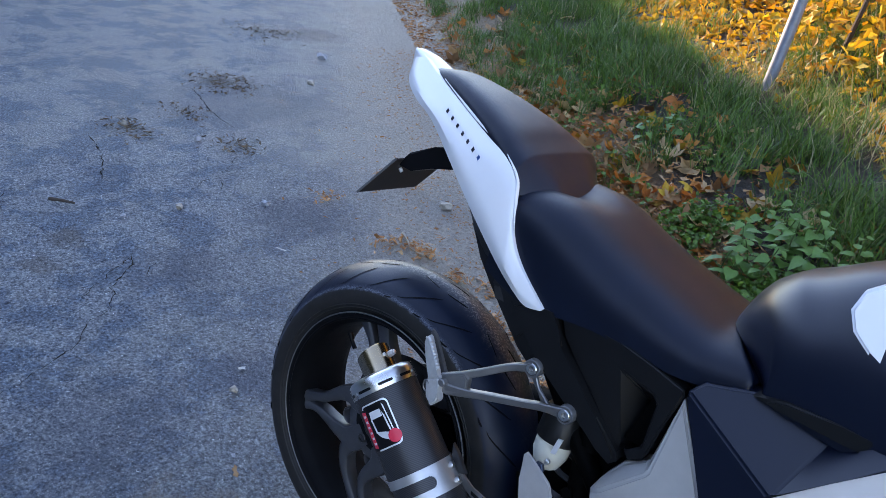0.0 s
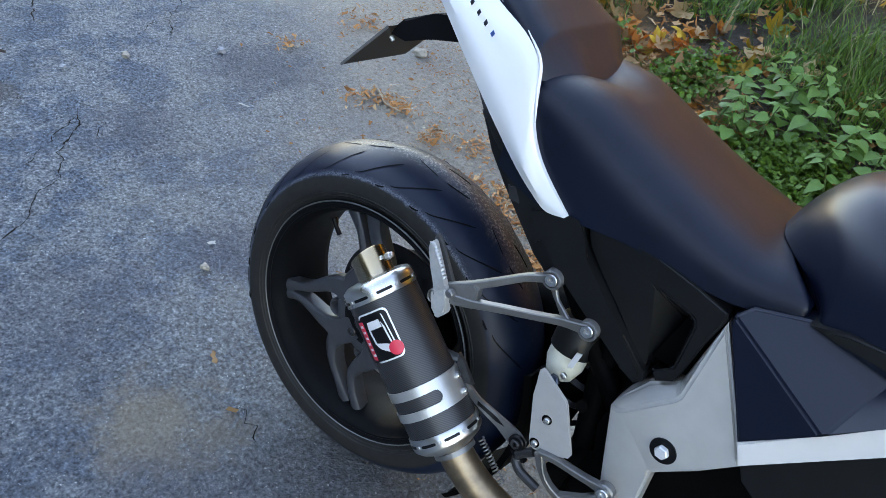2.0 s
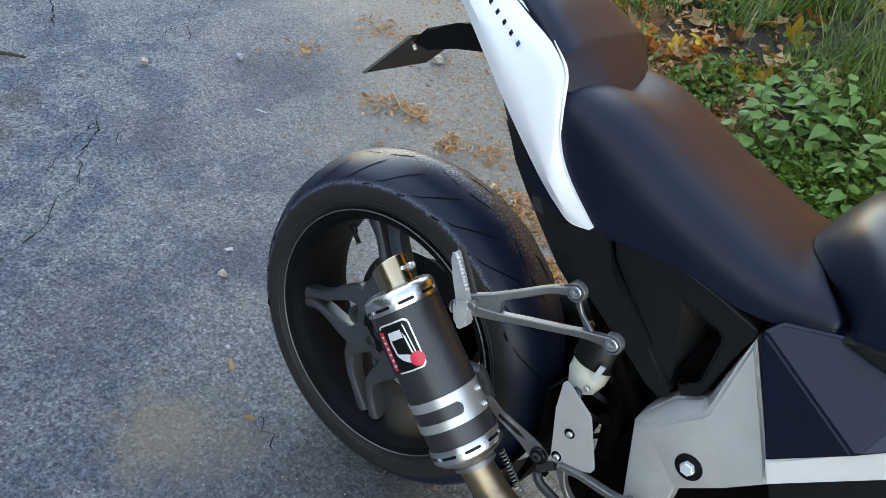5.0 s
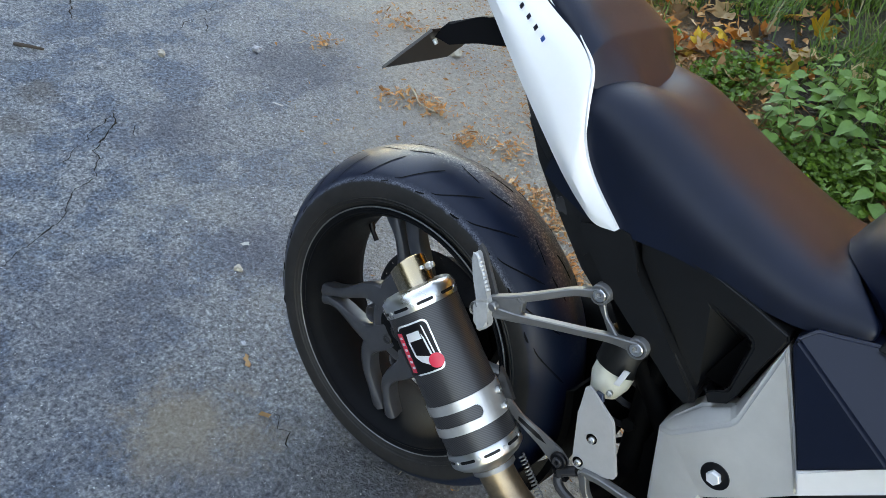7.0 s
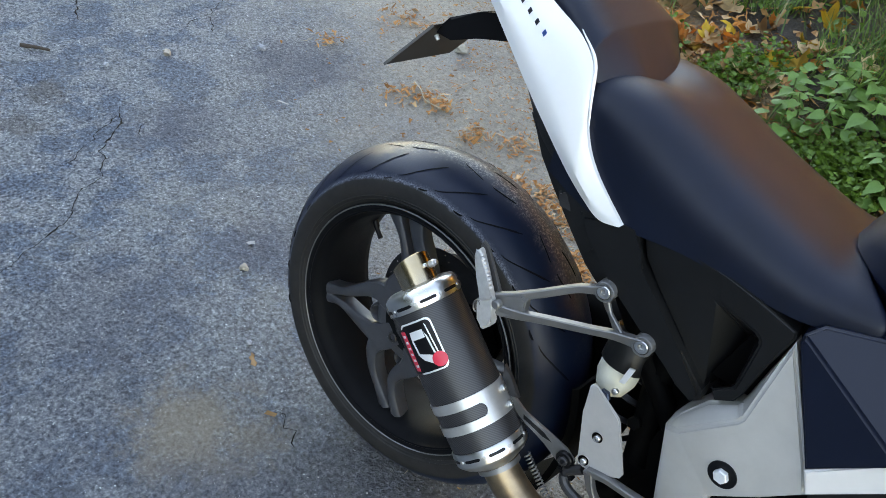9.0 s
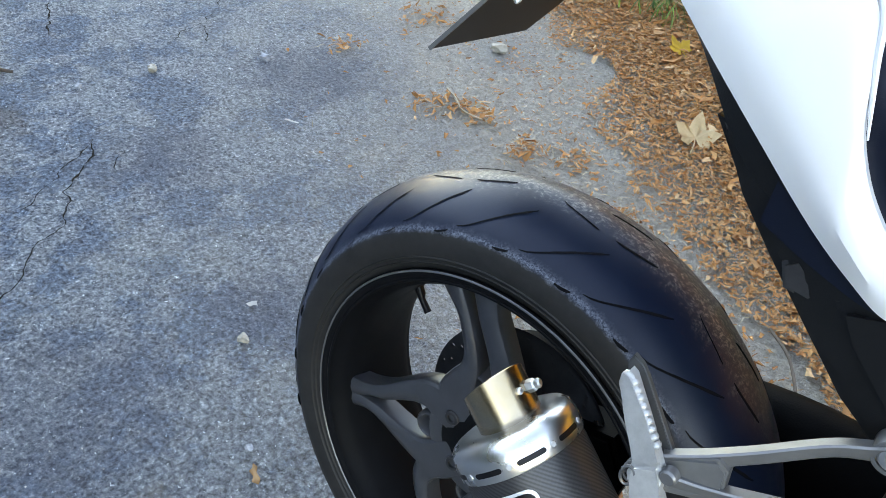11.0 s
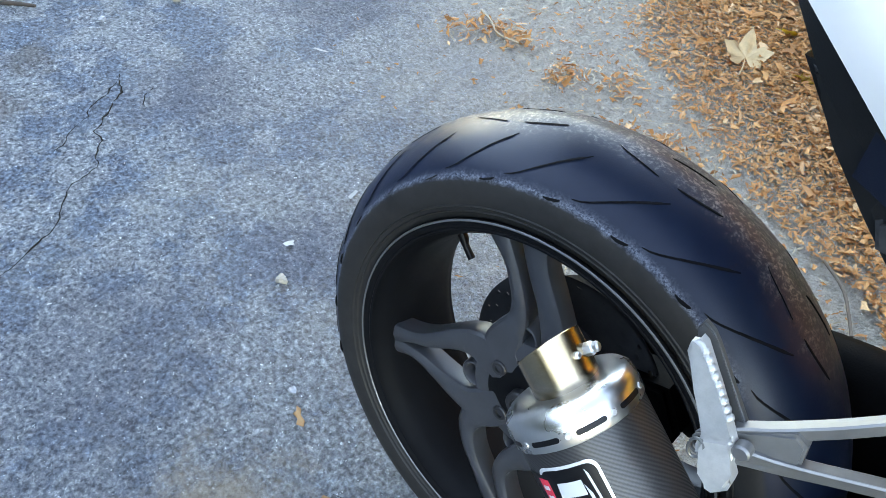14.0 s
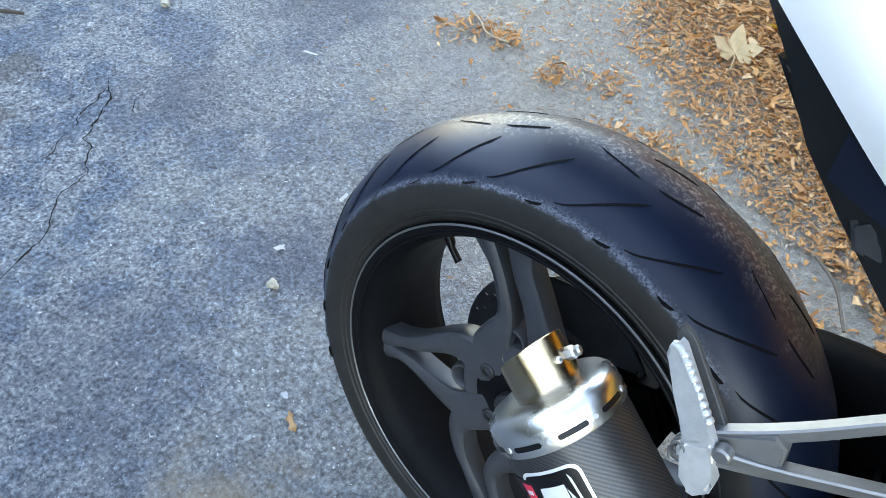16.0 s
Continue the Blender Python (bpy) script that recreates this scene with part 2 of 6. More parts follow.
def slab(outline, thick, bevel=0.0, seg=2, bm=None):
    """A panel: an outline of (x, y, z), thickened by thick along +y, with rounded rims."""
    bm = bm or bmesh.new()
    a = [bm.verts.new(p) for p in outline]
    b = [bm.verts.new((p[0], p[1] + thick, p[2])) for p in outline]
    n = len(a)
    top = bm.faces.new(a)
    bm.faces.new(b[::-1])
    for i in range(n):
        bm.faces.new((a[i], b[i], b[(i + 1) % n], a[(i + 1) % n]))
    if bevel:
        edges = [e for e in bm.edges if e.verts[0] in a and e.verts[1] in a]
        bmesh.ops.bevel(bm, geom=edges, offset=bevel, segments=seg, affect="EDGES", clamp_overlap=True)
    return bm


def smooth_path(pts, n=8):
    """Catmull-Rom through the points."""
    P = [Vector(p) for p in pts]
    P = [2 * P[0] - P[1]] + P + [2 * P[-1] - P[-2]]
    out = []
    for i in range(1, len(P) - 2):
        for k in range(n):
            t = k / n
            out.append(0.5 * (2 * P[i] + (P[i + 1] - P[i - 1]) * t + (2 * P[i - 1] - 5 * P[i] + 4 * P[i + 1] - P[i + 2]) * t * t + (3 * P[i] - P[i - 1] - 3 * P[i + 1] + P[i + 2]) * t ** 3))
    return out + [P[-2]]


def tube(pts, radius, n=14, squash=1.0, bm=None, up=(0, 0, 1)):
    """A round bar along the points; radius may be a list."""
    pts = [Vector(p) for p in pts]
    secs = []
    for i, p in enumerate(pts):
        d = (pts[min(i + 1, len(pts) - 1)] - pts[max(i - 1, 0)]).normalized()
        f = frame_at(p, d, up)
        r = radius[i] if isinstance(radius, (list, tuple)) else radius
        secs.append([f @ Vector((r * squash * math.cos(2 * math.pi * k / n), r * math.sin(2 * math.pi * k / n), 0)) for k in range(n)])
    return loft(secs, bm=bm)


def lerp(table, x):
    """Smooth reading of a table of (x, values...)."""
    if x <= table[0][0]:
        return table[0][1:]
    for a, b in zip(table, table[1:]):
        if x <= b[0]:
            t = (x - a[0]) / (b[0] - a[0])
            return tuple(p + (q - p) * t for p, q in zip(a[1:], b[1:]))
    return table[-1][1:]


# ---- ground: asphalt drive, rising verge beyond its edge ----
EDGE, ALONG = Vector((0.648, 0.762)), Vector((-0.762, 0.648))     # across the drive's edge, along it
EDGE_AT = Vector((0.10, 0.80))


def ground_z(x, y):
    d = (Vector((x, y)) - EDGE_AT).dot(EDGE)
    if d < 0:
        return 0.0
    z = 0.42 * d * d / (d + 0.10) if d < 2.2 else 0.884 + 0.30 * (d - 2.2)
    if d > 9:
        z = 0.884 + 0.30 * 6.8
    return z


def edge_pos(u, d):
    p = EDGE_AT + u * ALONG + d * EDGE
    return p.x, p.y


def spaced(lo, fine_lo, fine_hi, hi, fine, mid_lo, mid_hi, mid):
    """Rows for the ground sheet: fine where the camera passes, coarser round it, then widening to the horizon."""
    a = [fine_lo + fine * k for k in range(int((fine_hi - fine_lo) / fine) + 1)]
    for end, mid_end, sign in ((hi, mid_hi, 1), (lo, mid_lo, -1)):
        x, step, out = (a[-1] if sign > 0 else a[0]), fine, []
        while sign * (end - x) > 0:
            step = min(step * 1.5, mid) if sign * (mid_end - x) > 0 else step * 1.5
            x += sign * step
            out.append(x)
        a = a + out if sign > 0 else out[::-1] + a
    return a


def relief(x, y, d, u):
    """Worn stones and crumbled hollows of the asphalt, in metres below the level."""
    fade = min(1.0, max(0.0, (u + 0.95) * 6), max(0.0, (1.75 - u) * 6), max(0.0, (d + 2.05) * 6), max(0.0, (0.10 - d) * 8))
    if fade <= 0:
        return 0.0
    worn = 0.5 + 0.5 * noise.noise((x * 2.3, y * 2.3, 8.0))
    h = 0.0030 * noise.noise((x * 90, y * 90, 1.0)) + 0.0036 * noise.noise((x * 52, y * 52, 2.0)) + (0.0006 + 0.0040 * worn) * noise.noise((x * 21, y * 21, 3.0))
    return fade * (h - 0.0030)


def build_ground():
    us, ds = spaced(-400, -0.75, 1.55, 400, 0.0056, -1.5, 5.0, 0.06), spaced(-400, -1.85, 0.0, 400, 0.0056, -2.0, 3.0, 0.05)
    verts, nd = [], len(ds)
    for u in us:
        for d in ds:
            x, y = edge_pos(u, d)
            z = ground_z(x, y)
            if -0.96 < u < 1.76 and -2.06 < d < 0.1:
                z += relief(x, y, d, u)
            if d > -0.3 and abs(u) < 8:
                z += 0.02 * min(1, max(0, d + 0.05) * 3) * noise.noise((x * 4, y * 4, 0.3))
            verts.append((x, y, z))
    faces = [(i * nd + j, (i + 1) * nd + j, (i + 1) * nd + j + 1, i * nd + j + 1) for i in range(len(us) - 1) for j in range(nd - 1)]
    me = bpy.data.meshes.new("ground")
    me.from_pydata(verts, [], faces)
    me.materials.append(ground_material())
    me.shade_smooth()
    if me.polygons[0].normal.z < 0:
        me.flip_normals()
    return new("ground", me)


def ground_material():
    m = bpy.data.materials.new("asphalt_and_soil")
    m.use_nodes = True
    nt = m.node_tree
    N, K = nt.nodes, nt.links
    b = N["Principled BSDF"]
    co = N.new("ShaderNodeTexCoord")
    P = co.outputs["Object"]

    def tex(scale, detail=4, rough=0.6):
        n = N.new("ShaderNodeTexNoise")
        n.inputs["Scale"].default_value, n.inputs["Detail"].default_value, n.inputs["Roughness"].default_value = scale, detail, rough
        K.new(P, n.inputs["Vector"])
        return n.outputs["Fac"]

    def ramp(v, stops):
        r = N.new("ShaderNodeValToRGB")
        e = r.color_ramp.elements
        e[0].position, e[0].color = stops[0][0], (*stops[0][1], 1)
        e[1].position, e[1].color = stops[-1][0], (*stops[-1][1], 1)
        for p, c in stops[1:-1]:
            x = e.new(p)
            x.color = (*c, 1)
        K.new(v, r.inputs["Fac"])
        return r.outputs["Color"]

    def mix(f, a, c, mode="MIX"):
        n = N.new("ShaderNodeMix")
        n.data_type, n.blend_type = "RGBA", mode
        for s, v in ((n.inputs[0], f), (n.inputs[6], a), (n.inputs[7], c)):
            if isinstance(v, (int, float)):
                s.default_value = v
            elif isinstance(v, tuple):
                s.default_value = (*v, 1)
            else:
                K.new(v, s)
        return n.outputs[2]

    def maths(op, a, c):
        n = N.new("ShaderNodeMath")
        n.operation = op
        for s, v in zip(n.inputs, (a, c)):
            if isinstance(v, (int, float)):
                s.default_value = v
            else:
                K.new(v, s)
        return n.outputs[0]

    g3 = lambda v: (v, v, v)
    # aggregate: two grain sizes, pale and dark chips
    wn = N.new("ShaderNodeTexNoise")
    wn.inputs["Scale"].default_value, wn.inputs["Detail"].default_value = 140, 3
    K.new(P, wn.inputs["Vector"])
    warp = N.new("ShaderNodeVectorMath")
    warp.operation = "MULTIPLY_ADD"
    warp.inputs[1].default_value = (0.016, 0.016, 0.016)
    K.new(wn.outputs["Color"], warp.inputs[0])
    K.new(P, warp.inputs[2])

    def cells(scale, feature="F1"):
        v = N.new("ShaderNodeTexVoronoi")
        v.feature = feature
        v.inputs["Scale"].default_value = scale
        K.new(warp.outputs[0], v.inputs["Vector"])
        return v
    vo, vc, ve = cells(300), cells(135), cells(135, "DISTANCE_TO_EDGE")
    vg = cells(150)
    sepf, sepc, sepg = [N.new("ShaderNodeSeparateColor") for _ in range(3)]
    for a_, v_ in ((sepf, vo), (sepc, vc), (sepg, vg)):
        K.new(v_.outputs["Color"], a_.inputs[0])
    fine = ramp(sepf.outputs[0], [(0.0, (0.035, 0.038, 0.044)), (0.45, (0.130, 0.136, 0.146)), (0.82, (0.240, 0.246, 0.252)), (0.95, (0.36, 0.36, 0.355)), (1.0, (0.62, 0.62, 0.60))])
    big = ramp(sepc.outputs[0], [(0.0, (0.040, 0.044, 0.052)), (0.40, (0.140, 0.148, 0.162)), (0.80, (0.250, 0.258, 0.268)), (0.96, (0.36, 0.36, 0.36)), (1.0, (0.56, 0.56, 0.54))])
    agg = mix(0.50, fine, big)
    # gaps darkened in the colour: bitumen and crevice shade together
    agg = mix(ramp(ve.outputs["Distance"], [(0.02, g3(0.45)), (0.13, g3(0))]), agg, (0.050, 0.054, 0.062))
    # relief shading put into the colour: worn stone tops lightened, bitumen hollows darkened
    agg = mix(0.55, agg, (0.165, 0.172, 0.183))
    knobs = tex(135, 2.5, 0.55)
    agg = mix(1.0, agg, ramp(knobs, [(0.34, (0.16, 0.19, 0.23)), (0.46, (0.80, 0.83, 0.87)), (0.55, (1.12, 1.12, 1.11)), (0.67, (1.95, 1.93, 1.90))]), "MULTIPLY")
    # bright broken quartz faces
    glint = maths("MULTIPLY", ramp(sepg.outputs[1], [(0.905, g3(0)), (0.915, g3(1))]), ramp(vg.outputs["Distance"], [(0.16, g3(1)), (0.30, g3(0))]))
    agg = mix(maths("MULTIPLY", glint, 0.9), agg, (0.80, 0.80, 0.78))
    asphalt = mix(0.10, agg, ramp(tex(5.0, 8, 0.7), [(0.3, (0.128, 0.138, 0.154)), (0.7, (0.243, 0.246, 0.250))]))
    dark = ramp(tex(3.6, 9, 0.74), [(0.485, g3(0)), (0.54, g3(1))])
    asphalt = mix(maths("MULTIPLY", dark, 0.95), asphalt, (0.45, 0.59, 0.74), "MULTIPLY")
    dirt = ramp(tex(2.6, 8, 0.72), [(0.50, g3(0)), (0.63, g3(1))])
    asphalt = mix(maths("MULTIPLY", dirt, 0.14), asphalt, (0.36, 0.32, 0.255))
    asphalt = mix(1.0, asphalt, ramp(tex(58, 5, 0.72), [(0.36, (0.60, 0.62, 0.66)), (0.50, (1.0, 1.0, 1.0)), (0.64, (1.22, 1.20, 1.17))]), "MULTIPLY")
    asphalt = mix(1.0, asphalt, (1.47, 1.62, 1.68), "MULTIPLY")
    # distance across the edge
    sep = N.new("ShaderNodeSeparateXYZ")
    K.new(P, sep.inputs[0])
    d = maths("ADD", maths("MULTIPLY", maths("SUBTRACT", sep.outputs[0], EDGE_AT.x), EDGE.x), maths("MULTIPLY", maths("SUBTRACT", sep.outputs[1], EDGE_AT.y), EDGE.y))
    dw = maths("ADD", d, maths("MULTIPLY", maths("SUBTRACT", tex(5, 6, 0.7), 0.5), 0.5))
    dust = ramp(maths("MULTIPLY", maths("ADD", dw, 1.6), 0.5), [(0.12, g3(0)), (0.40, g3(0.30)), (0.60, g3(1))])
    dusty = mix(0.30, ramp(tex(60, 6, 0.75), [(0.3, (0.24, 0.195, 0.145)), (0.45, (0.56, 0.47, 0.36)), (0.7, (0.88, 0.76, 0.59))]), agg)
    c = mix(maths("MULTIPLY", dust, 0.92), asphalt, dusty)
    soil = ramp(tex(45, 6, 0.7), [(0.3, (0.20, 0.125, 0.065)), (0.7, (0.46, 0.30, 0.165))])
    humus = ramp(tex(38, 6, 0.75), [(0.3, (0.016, 0.011, 0.007)), (0.7, (0.075, 0.050, 0.030))])
    soil = mix(ramp(dw, [(0.56, g3(0)), (0.72, g3(1))]), soil, humus)
    c = mix(ramp(maths("ADD", dw, 0.5), [(0.62, g3(0)), (0.72, g3(1))]), c, soil)
    # patches with a place and shape of their own: spilled earth, damp marks, a sandy patch, painted shade
    px, py_ = sep.outputs[0], sep.outputs[1]
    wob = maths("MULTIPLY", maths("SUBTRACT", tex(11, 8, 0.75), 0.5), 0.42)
    # first two: dark asphalt with shade mixed in; third: shade under the bike, painted
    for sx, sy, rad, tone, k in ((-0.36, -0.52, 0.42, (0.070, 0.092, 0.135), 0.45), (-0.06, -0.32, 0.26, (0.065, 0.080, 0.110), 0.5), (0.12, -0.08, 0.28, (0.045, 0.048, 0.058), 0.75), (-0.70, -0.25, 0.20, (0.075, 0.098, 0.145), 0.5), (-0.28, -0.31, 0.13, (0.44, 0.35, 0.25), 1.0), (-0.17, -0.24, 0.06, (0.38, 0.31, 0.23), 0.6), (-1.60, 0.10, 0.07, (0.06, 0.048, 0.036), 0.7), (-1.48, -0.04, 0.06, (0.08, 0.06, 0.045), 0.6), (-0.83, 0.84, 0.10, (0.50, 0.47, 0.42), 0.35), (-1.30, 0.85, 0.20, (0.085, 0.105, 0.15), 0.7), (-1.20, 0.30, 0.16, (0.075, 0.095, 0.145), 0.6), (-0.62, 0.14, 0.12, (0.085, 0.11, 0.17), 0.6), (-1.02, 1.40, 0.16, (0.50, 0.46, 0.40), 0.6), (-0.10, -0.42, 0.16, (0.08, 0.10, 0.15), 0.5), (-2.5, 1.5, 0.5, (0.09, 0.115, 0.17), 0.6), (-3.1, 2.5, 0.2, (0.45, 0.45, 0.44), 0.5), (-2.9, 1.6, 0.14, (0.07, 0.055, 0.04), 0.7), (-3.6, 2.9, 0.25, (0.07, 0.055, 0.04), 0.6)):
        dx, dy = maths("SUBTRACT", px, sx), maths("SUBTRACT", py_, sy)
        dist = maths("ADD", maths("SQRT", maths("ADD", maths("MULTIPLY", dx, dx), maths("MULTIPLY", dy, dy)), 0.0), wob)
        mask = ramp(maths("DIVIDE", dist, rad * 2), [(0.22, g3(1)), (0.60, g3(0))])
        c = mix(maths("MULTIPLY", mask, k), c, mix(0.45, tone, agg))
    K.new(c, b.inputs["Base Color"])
    b.inputs["Roughness"].default_value = 0.66
    b.inputs["Specular IOR Level"].default_value = 0.5
    stones = maths("MULTIPLY", ramp(ve.outputs["Distance"], [(0.0, g3(0)), (0.25, g3(1))]), maths("ADD", sepc.outputs[2], 0.35))
    h = maths("ADD", maths("MULTIPLY", stones, 0.50), maths("ADD", maths("MULTIPLY", knobs, 1.6), maths("MULTIPLY", tex(30, 7, 0.75), 1.8)))
    bp = N.new("ShaderNodeBump")
    bp.inputs["Strength"].default_value, bp.inputs["Distance"].default_value = 1.0, 0.017
    K.new(h, bp.inputs["Height"])
    K.new(bp.outputs["Normal"], b.inputs["Normal"])
    return m


ground = build_ground()
tagged(ground, "worn grey asphalt drive with soil verge rising beside it", "ground", kind="structure")

# unseen hedges added round the drive; the tall one along it keeps the low sun off
M_HEDGE = mat("unseen_hedge", (0.020, 0.027, 0.012), 0.9, 0, 0.6, 4, 1.0, 30)
for name, u0, u1, d0, d1, hgt in (("wall_behind", -11.0, 34.0, -8.4, -8.0, 5.1), ("wall_side", -10.5, -10.0, -8.0, -3.0, 2.4)):
    bm = bmesh.new()
    cs = [edge_pos(u, d) for u, d in ((u0, d0), (u1, d0), (u1, d1), (u0, d1))]
    loft([[(x, y, z) for x, y in cs] for z in (-0.1, hgt)], bm=bm)
    tagged(part(name, bm, M_HEDGE, smooth=False), "unseen tall dark hedge added to close the drive", "hedge", kind="structure")
# the autumn wood that closes the place beyond the verge; unseen, its heights set for reflections on seat and tyre
wood = Net("autumn_wood")
wcol = wood.ramp(wood.noise(2.2, 8, 0.75), (0.30, (0.09, 0.05, 0.018)), (0.48, (0.34, 0.18, 0.040)), (0.70, (0.56, 0.34, 0.07)))
wood.put(wood.b.inputs["Base Color"], wcol)
wood.b.inputs["Roughness"].default_value = 0.9
wood.bump(wood.noise(9, 6, 0.8), 1.0, 0.3)
bm = bmesh.new()
rows = []
for i in range(61):
    u = -14 + 33.5 * i / 60
    x0, y0 = edge_pos(u, 7.5 + 0.9 * noise.noise((u * 0.9, 0, 1.0)))
    rows.append([(x0, y0, -0.1 + k * (lerp([(1.5, 4.8), (5.0, 8.5), (11.5, 8.5), (13.5, 3.5)], u)[0] + 1.8 * noise.noise((u * 0.45, 3.0, k))) / 6) for k in range(7)])
loft(rows, closed=False, caps=False, bm=bm)
tagged(part("backdrop_wood", bm, wood.m), "golden brown autumn wood standing beyond the verge", "woodland", kind="structure")
# ---- motorcycle ----
LEAN = -9.252
bike = tagged(new("motorcycle"), "white and black naked motorcycle with carbon silencer leaning on its stand", "motorcycle")
bike.matrix_world = pose(0, 0, 0.312, LEAN)
YAXIS = frame_at((0, 0, 0), (0, 1, 0), (1, 0, 0))     # local z = +y of the bike
TY = [(-0.074, 0.229), (-0.079, 0.238), (-0.0825, 0.250), (-0.083, 0.262), (-0.081, 0.2705), (-0.079, 0.2735), (-0.075, 0.280), (-0.066, 0.2895), (-0.054, 0.2985), (-0.040, 0.3055), (-0.024, 0.3108), (-0.010, 0.3142), (0, 0.315)]


def polar(r, a, y=0.0):
    return Vector((r * math.cos(radians(a)), y, r * math.sin(radians(a))))


def tread_r(y):
    y = -abs(y)
    for (y0, r0), (y1, r1) in zip(TY[4:], TY[5:]):
        if y <= y1:
            return r0 + (r1 - r0) * (y - y0) / (y1 - y0)
    return 0.315


def disc_at(p, r, depth, axis=(0, -1, 0), n=24, chamfer=0.0015, bm=None):
    """A round boss that stands out from p along axis."""
    return lathe([(0, 0.0001), (0, r), (depth - chamfer, r), (depth, r - chamfer), (depth, 0.0001)], frame_at(p, axis, (0, 0, 1)), n, bm=bm)


def hex_bolt(name, p, r, parent, axis=(0, -1, 0), socket=True, material=None):
    f = frame_at(p, axis, (0, 0, 1))
    if socket:
        b = part(name, lathe([(0, 0.0001), (0, r), (0.004, r), (0.005, r - 0.001), (0.005, r * 0.52), (0.001, r * 0.45), (0.001, 0.0001)], f, 24), material or M_CHROME, parent, "steel socket bolt")
    else:
        b = part(name, lathe([(0, 0.0001), (0, r), (0.006, r), (0.0075, r * 0.85), (0.0075, 0.0001)], f, 6), material or M_CHROME, parent, "steel hexagon bolt", angle=20)
    return b


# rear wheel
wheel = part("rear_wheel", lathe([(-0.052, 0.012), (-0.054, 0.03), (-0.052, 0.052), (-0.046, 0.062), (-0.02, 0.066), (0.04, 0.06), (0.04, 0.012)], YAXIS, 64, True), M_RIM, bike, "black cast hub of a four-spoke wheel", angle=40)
tp = TY + [(-s, r) for s, r in TY[-2::-1]] + [(0.066, 0.222), (-0.066, 0.222)]
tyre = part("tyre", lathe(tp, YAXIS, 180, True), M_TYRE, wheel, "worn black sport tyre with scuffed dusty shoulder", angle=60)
h = [(-0.0745, 0.2285), (-0.078, 0.2282), (-0.0797, 0.2255), (-0.0793, 0.2220), (-0.0775, 0.2200), (-0.0770, 0.2188), (-0.0780, 0.2175), (-0.0770, 0.2150), (-0.070, 0.2130), (-0.062, 0.2065), (-0.050, 0.2030), (-0.030, 0.1990), (0.0, 0.1975)]
rp = h + [(-s, r) for s, r in h[-2::-1]] + [(0.066, 0.221), (0.05, 0.209), (-0.05, 0.209), (-0.066, 0.221)]
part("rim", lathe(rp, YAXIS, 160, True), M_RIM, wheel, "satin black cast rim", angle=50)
# bright ring added in place of the flange's highlight
part("rim_lip", lathe([(-0.0797, 0.2262), (-0.0808, 0.2268), (-0.0808, 0.2280), (-0.0795, 0.2287)], YAXIS, 160), M_ALU, wheel, "pale ring for the highlight along the rim edge", angle=50)
# raised rings on the sidewall
for r, y in ((0.2375, -0.0797), (0.2435, -0.0815)):
    bm = bmesh.new()
    lathe([(y + 0.0012, r - 0.0014), (y - 0.0006, r), (y + 0.0012, r + 0.0014)], YAXIS, 160, True, bm=bm)
    part("sidewall_rib", bm, M_TYRE, tyre)


def groove(a0, y0, a1, y1, w0, w1, n=9, power=1.55):
    """A dark raised strip laid along the crown, coloured as the shade in a moulded sipe of the tread."""
    bm = bmesh.new()
    rows = []
    for i in range(n + 1):
        t = i / n
        a, y = a0 + (a1 - a0) * t, y0 + (y1 - y0) * t ** power
        w = (w0 + (w1 - w0) * t) * (0.35 if i in (0, n) else 1) * 0.5
        da = math.degrees(w / 0.3)
        k = (y1 - y0) / max(1e-6, abs(a1 - a0) * 0.0052)
        rows.append([bm.verts.new(polar(tread_r(y) + lift, a + s * da * 0.8, y + s * w * 0.8)) for s, lift in ((-1, 0.0002), (0, 0.0007), (1, 0.0002))])
    for A, B in zip(rows, rows[1:]):
        bm.faces.new((A[0], A[1], B[1], B[0]))
        bm.faces.new((A[1], A[2], B[2], B[1]))
    return bm


for k in range(24):
    a = 136.5 + 15.0 * k
    ang = a % 360
    if not (20 < ang < 200):
        continue
    for side in (-1, 1):
        b = a + (0 if side < 0 else 7.5)
        part("tread_groove", groove(b, side * 0.075, b - 13.5, side * 0.038, 0.0030, 0.0042), M_GROOVE, tyre)
        part("tread_nub", groove(b + 5.5, side * 0.0795, b + 2.0, side * 0.0780, 0.0095, 0.0070, 4), M_GROOVE, tyre)
    if k % 2 == 0:
        part("tread_groove", groove(a + 14.5, -0.012, a + 6.0, -0.022, 0.0036, 0.0042, 9, 0.7), M_GROOVE, tyre)
        part("tread_groove", groove(a + 2.5, -0.021, a - 5.5, -0.012, 0.0042, 0.0036, 9, 1.5), M_GROOVE, tyre)
        part("tread_groove", groove(a + 7.0, 0.012, a - 1.0, 0.022, 0.0036, 0.0042, 9, 0.7), M_GROOVE, tyre)


